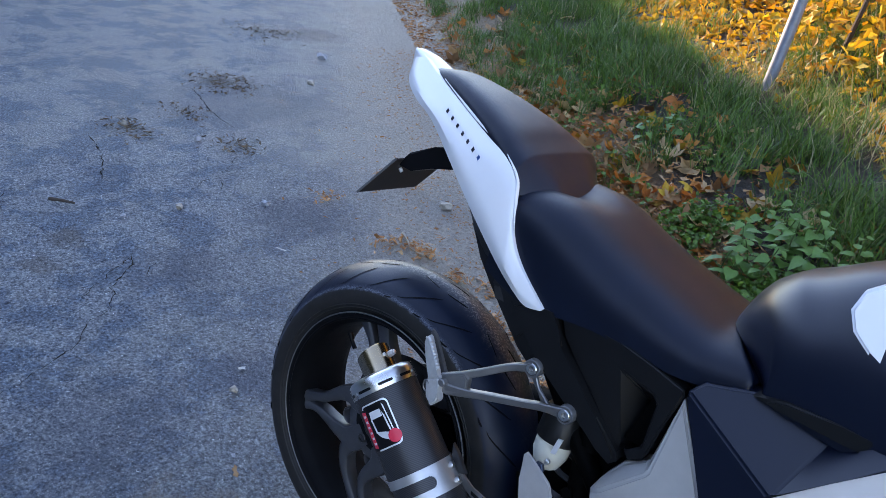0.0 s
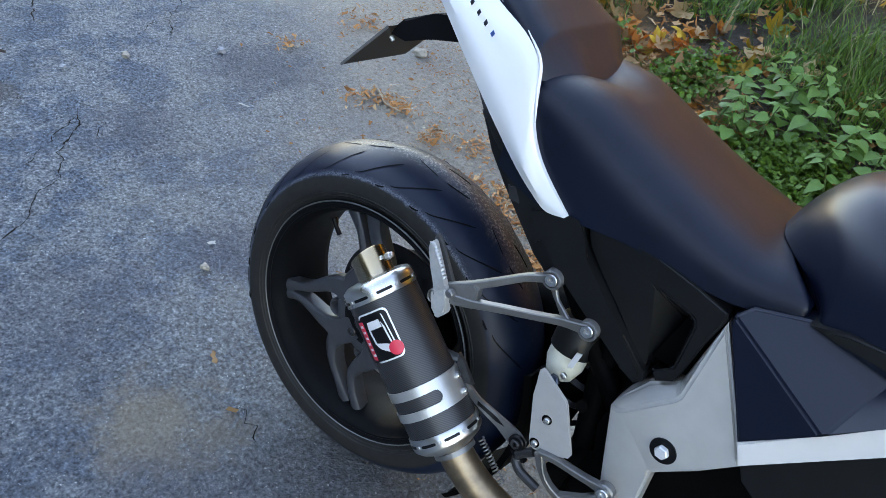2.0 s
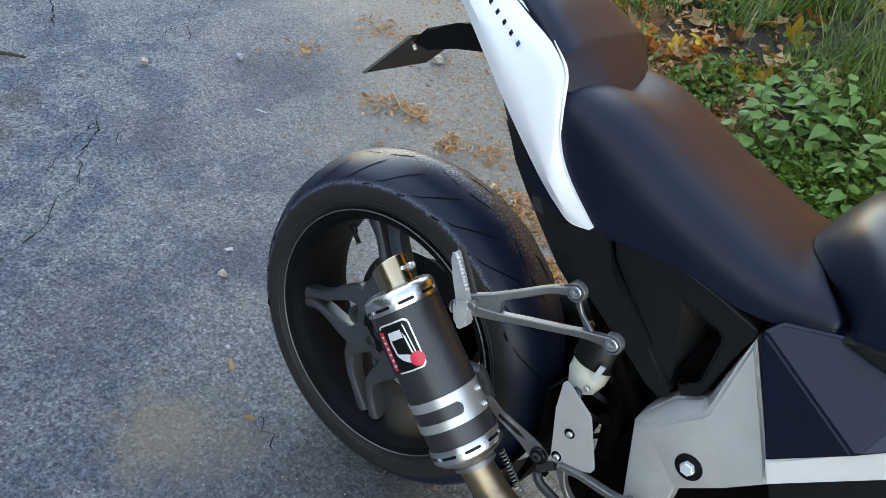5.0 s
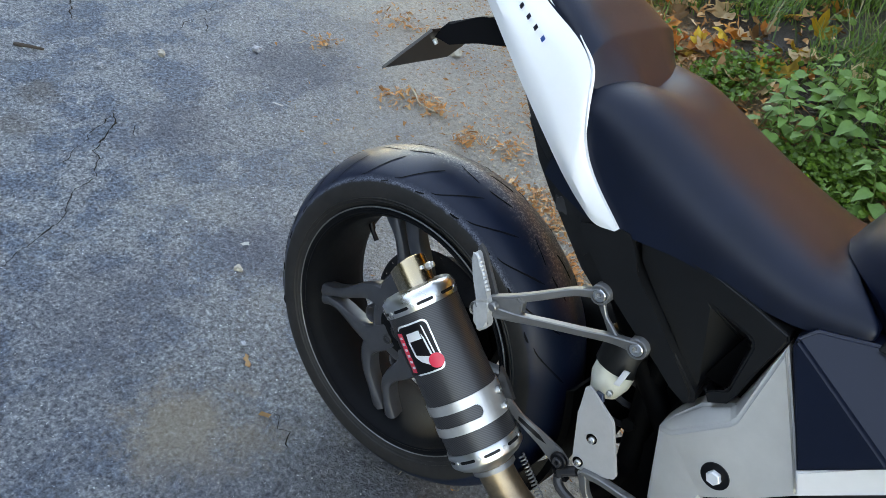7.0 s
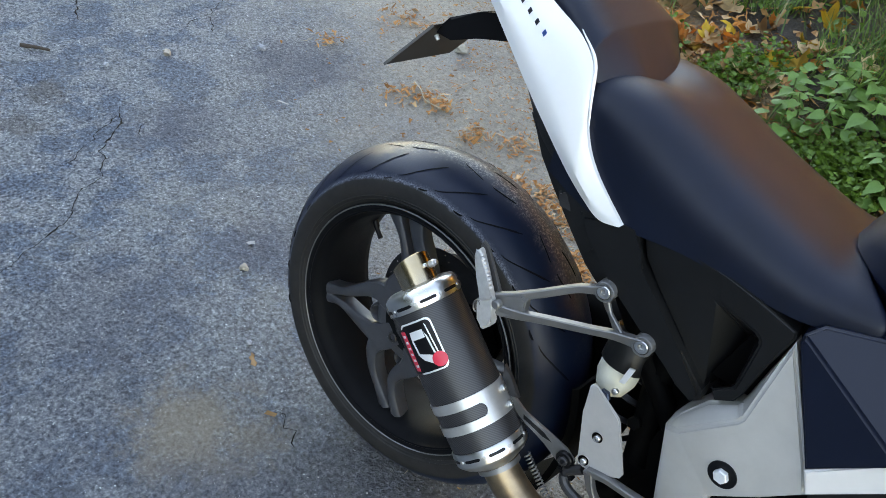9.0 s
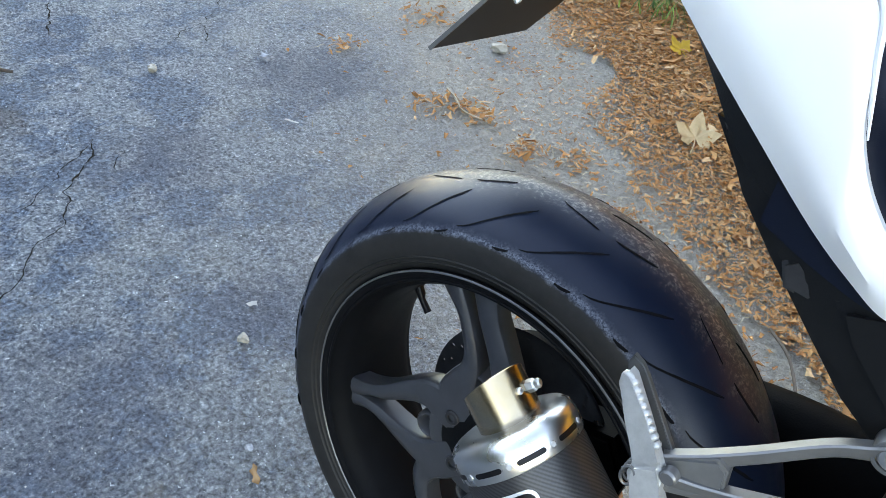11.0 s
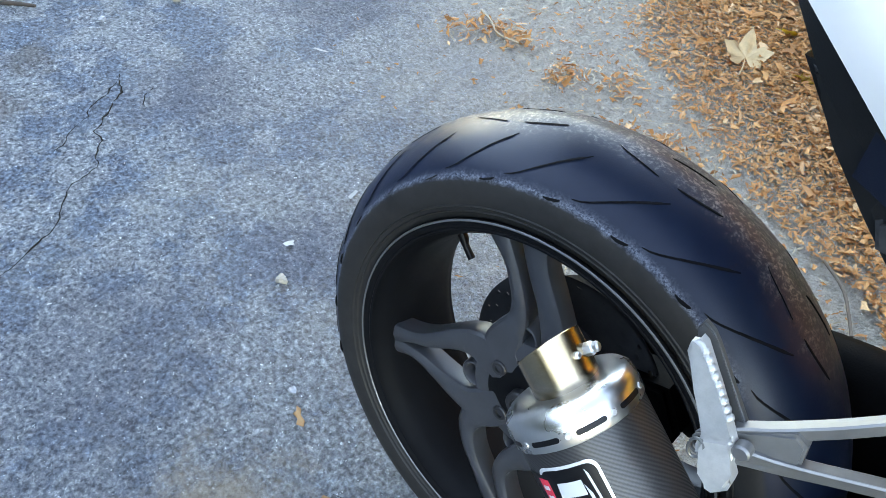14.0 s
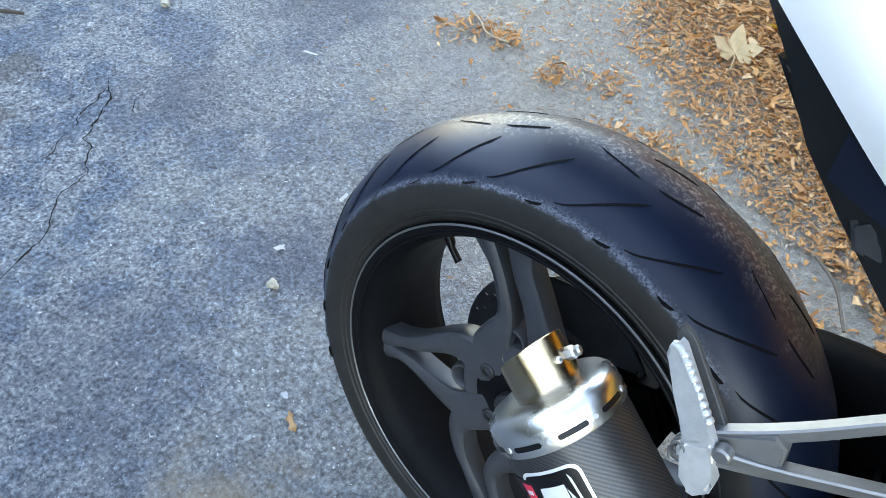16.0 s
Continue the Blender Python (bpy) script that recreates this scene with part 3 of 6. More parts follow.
def arm(bm, pts, f0=-0.053, f1=-0.050, back=-0.020):
    """A cast arm of (radius, angle, width): flat face, soft shoulders, deep tapering flanks."""
    path = smooth_path([polar(r, a) for r, a, w in pts], 6)
    wid = smooth_path([(w, 0, 0) for r, a, w in pts], 6)
    secs = []
    for i, p in enumerate(path):
        t = (path[min(i + 1, len(path) - 1)] - path[max(i - 1, 0)]).normalized()
        nrm = Vector((-t.z, 0, t.x))
        k = i / (len(path) - 1)
        w, f = 0.5 * wid[i].x, f0 + (f1 - f0) * k
        c = min(0.0045, w * 0.5)
        ring = [(-w, f + 0.008), (-w + c * 0.25, f + 0.0030), (-w + c, f + 0.0004), (0, f - 0.0010), (w - c, f + 0.0004), (w - c * 0.25, f + 0.0030), (w, f + 0.008), (w * 0.72, back), (-w * 0.72, back)]
        secs.append([p + nrm * u + Vector((0, v, 0)) for u, v in ring])
    loft(secs, bm=bm)


def spoke(arms):
    """A forked spoke: a broad root at the hub and two arms that bow out to the rim."""
    bm = bmesh.new()
    for a in arms:
        arm(bm, a)
    return bm


POCKETS = (109.0, 195.6, 270.0, 2.0)
FORKS = (
    ([(0.040, 150, 0.050), (0.066, 158, 0.050), (0.085, 163, 0.042), (0.105, 172, 0.031), (0.125, 181, 0.025), (0.150, 188, 0.021), (0.175, 191, 0.019), (0.204, 193, 0.028)],
     [(0.040, 146, 0.050), (0.066, 136, 0.050), (0.083, 122, 0.040), (0.100, 113.5, 0.027), (0.120, 110.5, 0.020), (0.145, 111, 0.018), (0.172, 112.5, 0.018), (0.204, 115.5, 0.026)]),
    ([(0.040, 230, 0.050), (0.070, 228, 0.050), (0.095, 222, 0.042), (0.118, 213, 0.030), (0.138, 206, 0.023), (0.160, 200.5, 0.019), (0.180, 198.5, 0.017), (0.204, 198, 0.024)],
     [(0.040, 232, 0.050), (0.075, 231, 0.050), (0.100, 233, 0.038), (0.125, 238, 0.027), (0.150, 248, 0.021), (0.172, 258, 0.019), (0.204, 268, 0.026)]),
    ([(0.040, 300, 0.050), (0.070, 292, 0.050), (0.090, 280, 0.038), (0.112, 270, 0.028), (0.140, 267, 0.022), (0.170, 271, 0.020), (0.204, 276, 0.026)],
     [(0.040, 320, 0.050), (0.070, 325, 0.048), (0.100, 333, 0.034), (0.140, 346, 0.022), (0.170, 351, 0.020), (0.204, 355, 0.026)]),
    ([(0.040, 60, 0.050), (0.070, 70, 0.046), (0.095, 84, 0.035), (0.120, 91.5, 0.029), (0.140, 96, 0.027), (0.170, 101, 0.027), (0.204, 103, 0.032)],
     [(0.040, 30, 0.050), (0.070, 22, 0.048), (0.100, 14, 0.034), (0.140, 8, 0.022), (0.170, 8, 0.020), (0.204, 9, 0.026)]),
)
for arms in FORKS:
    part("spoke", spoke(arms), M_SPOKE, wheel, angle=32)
for c in POCKETS[:4]:
    part("drive_lug", lathe([(-0.030, 0.0001), (-0.030, 0.0120), (-0.044, 0.0130), (-0.0465, 0.0145), (-0.0465, 0.0165), (-0.044, 0.0180), (-0.010, 0.0185)], Matrix.Translation(polar(0.078, c)) @ YAXIS, 28), M_SPOKE, wheel, "hollow dark cast boss")
    part("hub_bolt", lathe([(-0.050, 0.0095), (-0.0555, 0.0095), (-0.0565, 0.0085), (-0.0565, 0.0052), (-0.053, 0.0050), (-0.053, 0.0001)], Matrix.Translation(polar(0.047, c + 42)) @ YAXIS, 20), M_DARKG, wheel, "dark grey hub bolt")
part("hub_web", lathe([(-0.050, 0.020), (-0.0520, 0.040), (-0.0515, 0.064), (-0.048, 0.074), (-0.034, 0.078), (-0.020, 0.074), (-0.020, 0.020)], YAXIS, 72, True), M_SPOKE, wheel, "dark cast hub web", angle=35)
nut = part("axle_nut", lathe([(-0.055, 0.019), (-0.064, 0.019), (-0.066, 0.017), (-0.066, 0.012), (-0.061, 0.011), (-0.061, 0.0001)], YAXIS, 30), M_DARKG, wheel, "grey axle nut")


def brake_disc():
    bm = bmesh.new()
    n, rows = 216, [0.070 + 0.0045 * i for i in range(13)]
    for y in (0.022, 0.027):
        g = [[bm.verts.new(polar(r, 360 * i / n, y)) for r in rows] for i in range(n)]
        for i in range(n):
            for j in range(len(rows) - 1):
                if (j == 8 and i % 9 < 2) or (j == 5 and (i + 4) % 9 < 2) or (j == 10 and (i + 6) % 9 < 2):
                    continue
                A, B = g[i], g[(i + 1) % n]
                bm.faces.new((A[j], A[j + 1], B[j + 1], B[j]))
    return bm


part("brake_disc", brake_disc(), M_DARKG, wheel, "drilled dark steel brake disc")
part("valve_stem", tube([polar(0.199, 149, 0.015), polar(0.190, 150, 0.015), polar(0.184, 151, 0.014), polar(0.166, 152, 0.012)], [0.006, 0.006, 0.0042, 0.0048], 12), M_STBLACK, wheel, "black valve cap")

# seats
def dome(x, w, zb, zt, lean=0.0, e1=0.55, e2=0.6, n=24):
    ring = []
    for i in range(n + 1):
        a = math.pi * i / n
        c, s = math.cos(a), math.sin(a)
        ring.append(Vector((x + lean * (1 - (abs(c) ** e1) ** 2), -w * math.copysign(abs(c) ** e1, c), zb + (zt - zb) * abs(s) ** e2)))
    return ring


def stations(table, n):
    """n rows read from a table along a smooth curve."""
    cols = []
    m = len(table) - 1
    for c in range(len(table[0])):
        v = [Vector((r[c], 0, 0)) for r in table]
        sm = smooth_path(v, max(1, n // m))
        cols.append([p.x for p in sm])
    return list(zip(*cols))


RIDER = [(0.185, 0.132, 0.430, 0.562, 0.0), (0.225, 0.140, 0.420, 0.566, 0.0), (0.275, 0.146, 0.412, 0.563, 0.0), (0.330, 0.148, 0.420, 0.546, 0.0), (0.390, 0.148, 0.427, 0.523, 0.0), (0.460, 0.147, 0.424, 0.499, 0.0), (0.520, 0.145, 0.424, 0.484, -0.006), (0.570, 0.142, 0.436, 0.484, -0.035), (0.592, 0.139, 0.446, 0.482, -0.058), (0.596, 0.130, 0.452, 0.472, -0.06)]


def dip(ring):
    """The hollow at the back of the rider's seat, into which the pillion's nose reaches."""
    return [Vector((v.x, v.y, v.z - 0.016 * math.exp(-(v.y / 0.042) ** 2) * max(0.0, min(1.0, (0.31 - v.x) / 0.08)))) for v in ring]


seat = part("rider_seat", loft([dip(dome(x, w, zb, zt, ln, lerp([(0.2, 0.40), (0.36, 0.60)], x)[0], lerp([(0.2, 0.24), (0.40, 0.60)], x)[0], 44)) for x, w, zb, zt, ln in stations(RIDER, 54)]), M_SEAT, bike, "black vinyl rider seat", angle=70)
PILL = [(-0.088, 0.014, 0.660, 0.668, 0.0), (-0.070, 0.034, 0.652, 0.673, 0.0), (-0.030, 0.054, 0.640, 0.676, 0.0), (0.050, 0.084, 0.612, 0.661, 0.0), (0.125, 0.108, 0.588, 0.637, 0.0), (0.165, 0.122, 0.568, 0.618, 0.0), (0.186, 0.128, 0.553, 0.608, 0.0)]
rings = [dome(x, w, zb, zt, ln, 0.48, 0.5, 40) for x, w, zb, zt, ln in stations(PILL, 48)]
front, nose = rings[-1], []
for v in front:
    k = min(1.0, abs(v.y) / 0.128)
    low = 0.553 - 0.014 * math.exp(-(v.y / 0.034) ** 2)
    nose.append(Vector((0.200 + 0.045 * (1 - k ** 2.2), v.y * 0.97, min(v.z, low))))
for t in (0.05, 0.14, 0.5, 0.8, 1.0):
    rings.append([a.lerp(b, t) for a, b in zip(front, nose)])
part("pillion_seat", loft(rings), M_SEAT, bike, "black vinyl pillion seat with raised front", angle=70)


def skin(A, B, bulge, thick=0.010, n=6, m=8, crease=0.28, side=1):
    """A curved panel between two edge lines, bowed outwards, with its thickness behind."""
    A, B = smooth_path(A, n), smooth_path(B, n)
    bm = bmesh.new()
    outer, inner = [], []
    k = len(A) - 1
    for i, (a, b) in enumerate(zip(A, B)):
        span = min(1.0, 4 * i / k, 4 * (k - i) / k) if bulge else 0
        o, q = [], []
        for j in range(m + 1):
            v = j / m
            f = v / crease if v < crease else ((1 - v) / (1 - crease)) ** 0.6
            p = a.lerp(b, v) + Vector((0, -bulge * f * span, 0))
            o.append(bm.verts.new((p.x, side * p.y, p.z)))
            q.append(bm.verts.new((p.x, side * (p.y + thick), p.z)))
        outer.append(o)
        inner.append(q)
    for G in (outer, inner):
        for P, Q in zip(G, G[1:]):
            for j in range(m):
                bm.faces.new((P[j], P[j + 1], Q[j + 1], Q[j]))
    for i in range(k):
        for j in (0, m):
            bm.faces.new((outer[i][j], outer[i + 1][j], inner[i + 1][j], inner[i][j]))
    for i in (0, k):
        for j in range(m):
            bm.faces.new((outer[i][j], outer[i][j + 1], inner[i][j + 1], inner[i][j]))
    return bm


TL = [(-0.146, -0.004, 0.680), (-0.122, -0.038, 0.641), (-0.072, -0.068, 0.619), (-0.010, -0.090, 0.598), (0.065, -0.113, 0.550), (0.112, -0.125, 0.517), (0.160, -0.136, 0.484), (0.214, -0.144, 0.446), (0.251, -0.149, 0.425), (0.277, -0.151, 0.414), (0.304, -0.153, 0.419)]
TU = [(-0.140, -0.002, 0.690), (-0.105, -0.024, 0.682), (-0.036, -0.054, 0.660), (0.045, -0.084, 0.634), (0.112, -0.104, 0.612), (0.160, -0.118, 0.597), (0.194, -0.131, 0.574), (0.208, -0.140, 0.540), (0.222, -0.146, 0.503), (0.250, -0.150, 0.467), (0.307, -0.153, 0.423)]
for side in (1, -1):
    TLs, TUs = (TL, TU) if side == 1 else ([(x, y * 0.84, z - 0.012) for x, y, z in TL], [(x, y * 0.84, z - 0.016) for x, y, z in TU])
    tf = part("tail_fairing", skin(TLs, TUs, 0.012, side=side), M_WHITE, bike, "pearl white tail fairing panel", angle=30)
    if side == 1:
        part("edge_lip", tube(smooth_path([(x, y + 0.004, z + 0.003) for x, y, z in TU[2:6]], 6), [0.0006 + 0.0022 * math.sin(math.pi * k / 18) for k in range(19)], 8), M_WHITE, tf)
        part("edge_lip", tube(smooth_path([(x, y + 0.002, z + 0.004) for x, y, z in TU[5:9]], 6), [0.0006 + 0.0018 * math.sin(math.pi * k / 18) for k in range(19)], 8), M_WHITE, tf)
    if side == 1:
        right_tail = tf
part("tail_cap", loft([dome(x, w, zt - 0.03, zt, 0, 0.6, 0.5) for x, w, zt in ((-0.150, 0.004, 0.690), (-0.135, 0.014, 0.691), (-0.110, 0.028, 0.686), (-0.080, 0.040, 0.672), (-0.03, 0.052, 0.655))]), M_WHITE, bike, "pearl white tail end", angle=60)
# lettering, as plain bars
for i in range(7):
    t = i / 6
    p = Vector((0.020, -0.0955, 0.6245)).lerp(Vector((0.121, -0.1288, 0.5825)), t)
    d = (Vector((0.121, -0.1288, 0.5825)) - Vector((0.020, -0.0955, 0.6245))).normalized()
    u = Vector((0.35, -0.08, 0.93)).normalized()
    o = Vector((0, -0.0012, 0))
    bm = bmesh.new()
    vs = [bm.verts.new(p + d * a + u * b + o) for a, b in ((-0.0036, -0.0030), (0.0024, -0.0040), (0.0036, 0.0032), (-0.0024, 0.0042))]
    bmesh.ops.solidify(bm, geom=[bm.faces.new(vs)], thickness=0.0012)
    part("letter_bar", bm, M_BLUE if i == 6 else M_NAVY, right_tail, "blue bar" if i == 6 else "dark bar", smooth=False)

# undertray
WL = [(-0.100, -0.015, 0.640), (-0.085, -0.030, 0.618), (-0.045, -0.050, 0.598), (0.010, -0.070, 0.578), (0.060, -0.092, 0.545), (0.100, -0.106, 0.515), (0.150, -0.118, 0.462), (0.196, -0.126, 0.420), (0.228, -0.132, 0.388), (0.250, -0.137, 0.370), (0.275, -0.140, 0.360)]
secs = [[(a[0], a[1] + 0.009, a[2] + 0.006), (a[0] + 0.004, a[1] + 0.006, a[2] - 0.004), w, (w[0] + 0.01, 0, w[2] + 0.004), (w[0], -w[1], w[2]), (a[0] + 0.004, -a[1] - 0.006, a[2] - 0.004), (a[0], -a[1] - 0.009, a[2] + 0.006), (a[0], 0, a[2] + 0.012)] for a, w in zip(smooth_path(TL, 4), smooth_path(WL, 4))]
tray = part("undertray", loft(secs), M_BLACKPL, bike, "black plastic undertray", angle=25)
part("tail_rail", slab([(0.1259, -0.112, 0.4773), (0.1657, -0.122, 0.4385), (0.1992, -0.128, 0.4095), (0.2365, -0.134, 0.3795), (0.2781, -0.138, 0.3446), (0.3134, -0.14, 0.3179), (0.3415, -0.142, 0.3371), (0.3286, -0.144, 0.4002), (0.284, -0.144, 0.4165), (0.2278, -0.14, 0.443), (0.1644, -0.124, 0.4772)], 0.04, 0.005, 3), M_BLACKPL, tray, "satin black rail under the tail")
part("luggage_hook", slab([(0.208, -0.133, 0.410), (0.218, -0.133, 0.419), (0.240, -0.135, 0.404), (0.235, -0.135, 0.393), (0.216, -0.134, 0.394)], 0.02, 0.003), M_DARKG, tray, "dark plastic hook block")

# number plate and its holder
P0, P1 = Vector((-0.150, 0, 0.423)), Vector((-0.079, 0, 0.509))
nrm = Vector((P1.z - P0.z, 0, P0.x - P1.x)).normalized()
bm = bmesh.new()
loft([[q + Vector((0, y, 0)) + nrm * k for q, k in ((P0, 0), (P1, 0), (P1, -0.0025), (P0, -0.0025))] for y in (-0.074, 0.086)], bm=bm)
holder = part("plate_holder", slab([(-0.086, -0.058, 0.496), (-0.080, -0.058, 0.510), (-0.070, -0.056, 0.524), (-0.022, -0.052, 0.550), (0.040, -0.05, 0.572), (0.034, -0.05, 0.528), (-0.020, -0.052, 0.512), (-0.060, -0.056, 0.494)], 0.11, 0.004), M_STBLACK, bike, "black plastic number plate bracket")
part("number_plate", bm, M_PLATE, holder, "dark back of the number plate", smooth=False)
bm = bmesh.new()
loft([[P0.lerp(P1, t) + Vector((0, y, 0)) + nrm * k for y, k in ((-0.0752, 0.0008), (-0.0738, 0.0008), (-0.0738, -0.003), (-0.0752, -0.003))] for t in (-0.01, 1.01)], bm=bm)
part("plate_edge", bm, M_GREYPL, holder, "pale plate edge", smooth=False)
hex_bolt("plate_bolt", P0.lerp(P1, 0.72) + Vector((0, -0.035, 0)) + nrm * 0.0, 0.0035, holder, tuple(nrm), False, M_STSILV)
part("tail_lamp", slab([(-0.105, -0.02, 0.640), (-0.085, -0.035, 0.612), (-0.02, -0.05, 0.572), (0.03, -0.05, 0.56), (0.03, -0.05, 0.60), (-0.06, -0.03, 0.635)], 0.09, 0.005), M_BLACKPL, bike, "dark smoked tail lamp")


# side cover: rails round a recessed panel
def flat(pts, y):
    return [(x, y, z) for x, z in pts]


def panel(verts, faces, depth=0.05, bevel=0.004):
    """A faceted shell: named corners joined by faces, rims turned inwards, every fold rounded."""
    bm = bmesh.new()
    v = {k: bm.verts.new(p) for k, p in verts.items()}
    for f in faces:
        bm.faces.new([v[k] for k in f])
    bmesh.ops.recalc_face_normals(bm, faces=bm.faces[:])
    border = [e for e in bm.edges if len(e.link_faces) == 1]
    inner = [e for e in bm.edges if len(e.link_faces) == 2]
    ret = bmesh.ops.extrude_edge_only(bm, edges=border)
    for g in ret["geom"]:
        if isinstance(g, bmesh.types.BMVert):
            g.co.y += depth
    bmesh.ops.bevel(bm, geom=border + inner, offset=bevel, segments=3, affect="EDGES", clamp_overlap=True)
    return bm


rail = part("side_cover", slab([(0.2480, -0.1460, 0.4059), (0.3091, -0.1500, 0.4296), (0.3263, -0.1500, 0.4307), (0.3339, -0.1510, 0.4026), (0.3494, -0.1520, 0.3852), (0.3801, -0.1530, 0.3608), (0.4314, -0.1540, 0.3168), (0.4726, -0.1540, 0.2845), (0.4763, -0.1520, 0.2712), (0.4662, -0.1500, 0.2599), (0.4433, -0.1500, 0.2683), (0.3773, -0.1490, 0.3113), (0.3177, -0.1470, 0.3460), (0.2651, -0.1450, 0.3819)], 0.035, 0.006, 4), M_BLACKPL, bike, "black plastic side cover")
CV = dict(T=(0.3318, -0.1420, 0.4248), S1=(0.3844, -0.1480, 0.4343), S2=(0.4294, -0.1500, 0.4330), S3=(0.4807, -0.1510, 0.4245), R=(0.5259, -0.1510, 0.4137), R1=(0.5293, -0.1510, 0.4066), B1=(0.5194, -0.1510, 0.3615), B2=(0.5127, -0.1510, 0.3109), B3=(0.5081, -0.1500, 0.2957), B4=(0.4894, -0.1480, 0.2812), Q1=(0.4419, -0.1460, 0.3963), Q2=(0.4937, -0.1500, 0.3880), Q3=(0.5006, -0.1500, 0.3806), Q4=(0.5017, -0.1500, 0.3141), Q5=(0.4788, -0.1470, 0.2925), F2=(0.4869, -0.1000, 0.3552), F3=(0.4932, -0.1000, 0.2822), F5=(0.4716, -0.1180, 0.2713), L1=(0.4698, -0.1340, 0.2795), L2=(0.4203, -0.1360, 0.3244), L3=(0.3707, -0.1380, 0.3702), L4=(0.3449, -0.1400, 0.3968))
part("cover_panel", panel(CV, [("T", "S1", "S2", "Q1"), ("S2", "S3", "Q2", "Q1"), ("S3", "R", "R1", "Q3", "Q2"), ("R1", "B1", "Q4", "Q3"), ("B1", "B2", "B3", "B4", "Q5", "Q4"), ("T", "Q1", "L3", "L4"), ("Q1", "F5", "L1", "L2", "L3"), ("Q1", "F2", "F3", "F5"), ("Q1", "Q2", "F2"), ("Q2", "Q3", "F2"), ("Q3", "Q4", "F3", "F2"), ("Q4", "Q5", "F5", "F3")], 0.030, 0.0028), M_BLACKPL, rail, angle=30)
# black sheet behind the opening, for the dark inside
part("cover_backing", slab(flat([(0.31, 0.43), (0.52, 0.42), (0.52, 0.29), (0.45, 0.26), (0.36, 0.32)], -0.085), 0.01), M_STBLACK, rail)
part("hose_clip", tube([(0.486, -0.108, 0.318), (0.490, -0.110, 0.305), (0.496, -0.110, 0.300)], 0.002, 8), M_ALU, rail)


# silver pivot cover, faceted
PV = dict(A=(0.530, -0.152, 0.404), B=(0.516, -0.142, 0.297), C=(0.484, -0.142, 0.272), D=(0.463, -0.144, 0.234), E=(0.455, -0.148, 0.212), F=(0.480, -0.152, 0.127), G=(0.471, -0.165, 0.226), H=(0.526, -0.171, 0.294), I=(0.603, -0.176, 0.293), J=(0.620, -0.178, 0.262), K=(0.540, -0.171, 0.175), L=(0.584, -0.176, 0.220), M=(0.507, -0.152, 0.033), N=(0.545, -0.165, 0.060))
pivot = part("pivot_cover", panel(PV, ["ABH", "BCDGH", "DEG", "EFKG", "GKLH", "HLJIA", "FMNK"]), M_SILVER, bike, "silver grey painted pivot cover", angle=28)
BP = Vector((0.540, -0.1715, 0.217))
fax = (Vector(PV["K"]) - Vector(PV["G"])).cross(Vector(PV["H"]) - Vector(PV["G"])).normalized()
fax = fax if fax.y < 0 else -fax
# flat black disc stands in for the shade of a recess
part("bolt_recess", disc_at(BP, 0.0178, 0.0015, fax, 36, 0.0005), M_STBLACK, pivot, "black disc for the shaded recess round the bolt")
hex_bolt("bolt", BP + fax * 0.001, 0.0092, pivot, fax, False, M_STSILV)

# shroud beside the tank with its pale strip
SV = dict(A=(0.533, -0.158, 0.420), B=(0.546, -0.150, 0.436), C=(0.600, -0.144, 0.452), D=(0.700, -0.146, 0.466), E=(0.790, -0.160, 0.474), F=(0.764, -0.204, 0.474), G=(0.668, -0.200, 0.367), H=(0.604, -0.184, 0.294), K=(0.534, -0.158, 0.408))
shroud = part("tank_shroud", panel(SV, [("K", "A", "G", "H"), ("A", "B", "C", "D", "G"), ("D", "E", "F", "G")], 0.03, 0.003), M_TANK, bike, "dark shroud under the tank with the sky's blue in its colour", angle=25)
part("shroud_strip", slab([(0.604, -0.186, 0.294), (0.708, -0.197, 0.413), (0.860, -0.206, 0.580), (0.876, -0.206, 0.550), (0.724, -0.197, 0.384), (0.618, -0.186, 0.268)], 0.012, 0.002), M_STRIP, shroud, "pale grey strip")
part("shroud_lower", slab([(0.618, -0.178, 0.267), (0.724, -0.189, 0.383), (0.86, -0.19, 0.53), (0.86, -0.19, 0.30), (0.70, -0.185, 0.21), (0.630, -0.178, 0.246)], 0.05, 0.003), M_BLACKPL, shroud)
# not a real casting: dark slab added to close a bright gap
part("frame_filler", slab(flat([(0.47, 0.30), (0.50, 0.425), (0.60, 0.445), (0.72, 0.45), (0.72, 0.30)], -0.128), 0.10), M_DARK, bike, "added dark slab filling the gap under the seat")
part("engine", slab(flat([(0.44, 0.28), (0.60, 0.36), (1.02, 0.42), (1.06, -0.10), (0.95, -0.17), (0.55, -0.17), (0.44, -0.10), (0.42, 0.1)], -0.11), 0.25, 0.02), M_DARK, bike, "dark engine and frame behind the covers, shade in the colour")

# tank
TANK = [(0.606, 0.128, 0.448, 0.486, -0.085), (0.608, 0.138, 0.446, 0.510, -0.080), (0.610, 0.143, 0.446, 0.535, -0.072), (0.614, 0.147, 0.446, 0.556, -0.063), (0.628, 0.151, 0.446, 0.577, -0.055), (0.650, 0.157, 0.446, 0.592, -0.050), (0.705, 0.170, 0.446, 0.628, -0.045), (0.78, 0.184, 0.446, 0.655, -0.04), (0.90, 0.195, 0.446, 0.675, -0.03), (1.00, 0.18, 0.446, 0.65, -0.02), (1.07, 0.12, 0.46, 0.58, 0)]
tank = part("fuel_tank", loft([dome(x, w, zb, zt, ln, 0.62, 0.8) for x, w, zb, zt, ln in stations(TANK, 60)]), M_TANK, bike, "dark painted fuel tank with the sky's blue in its colour", angle=60)
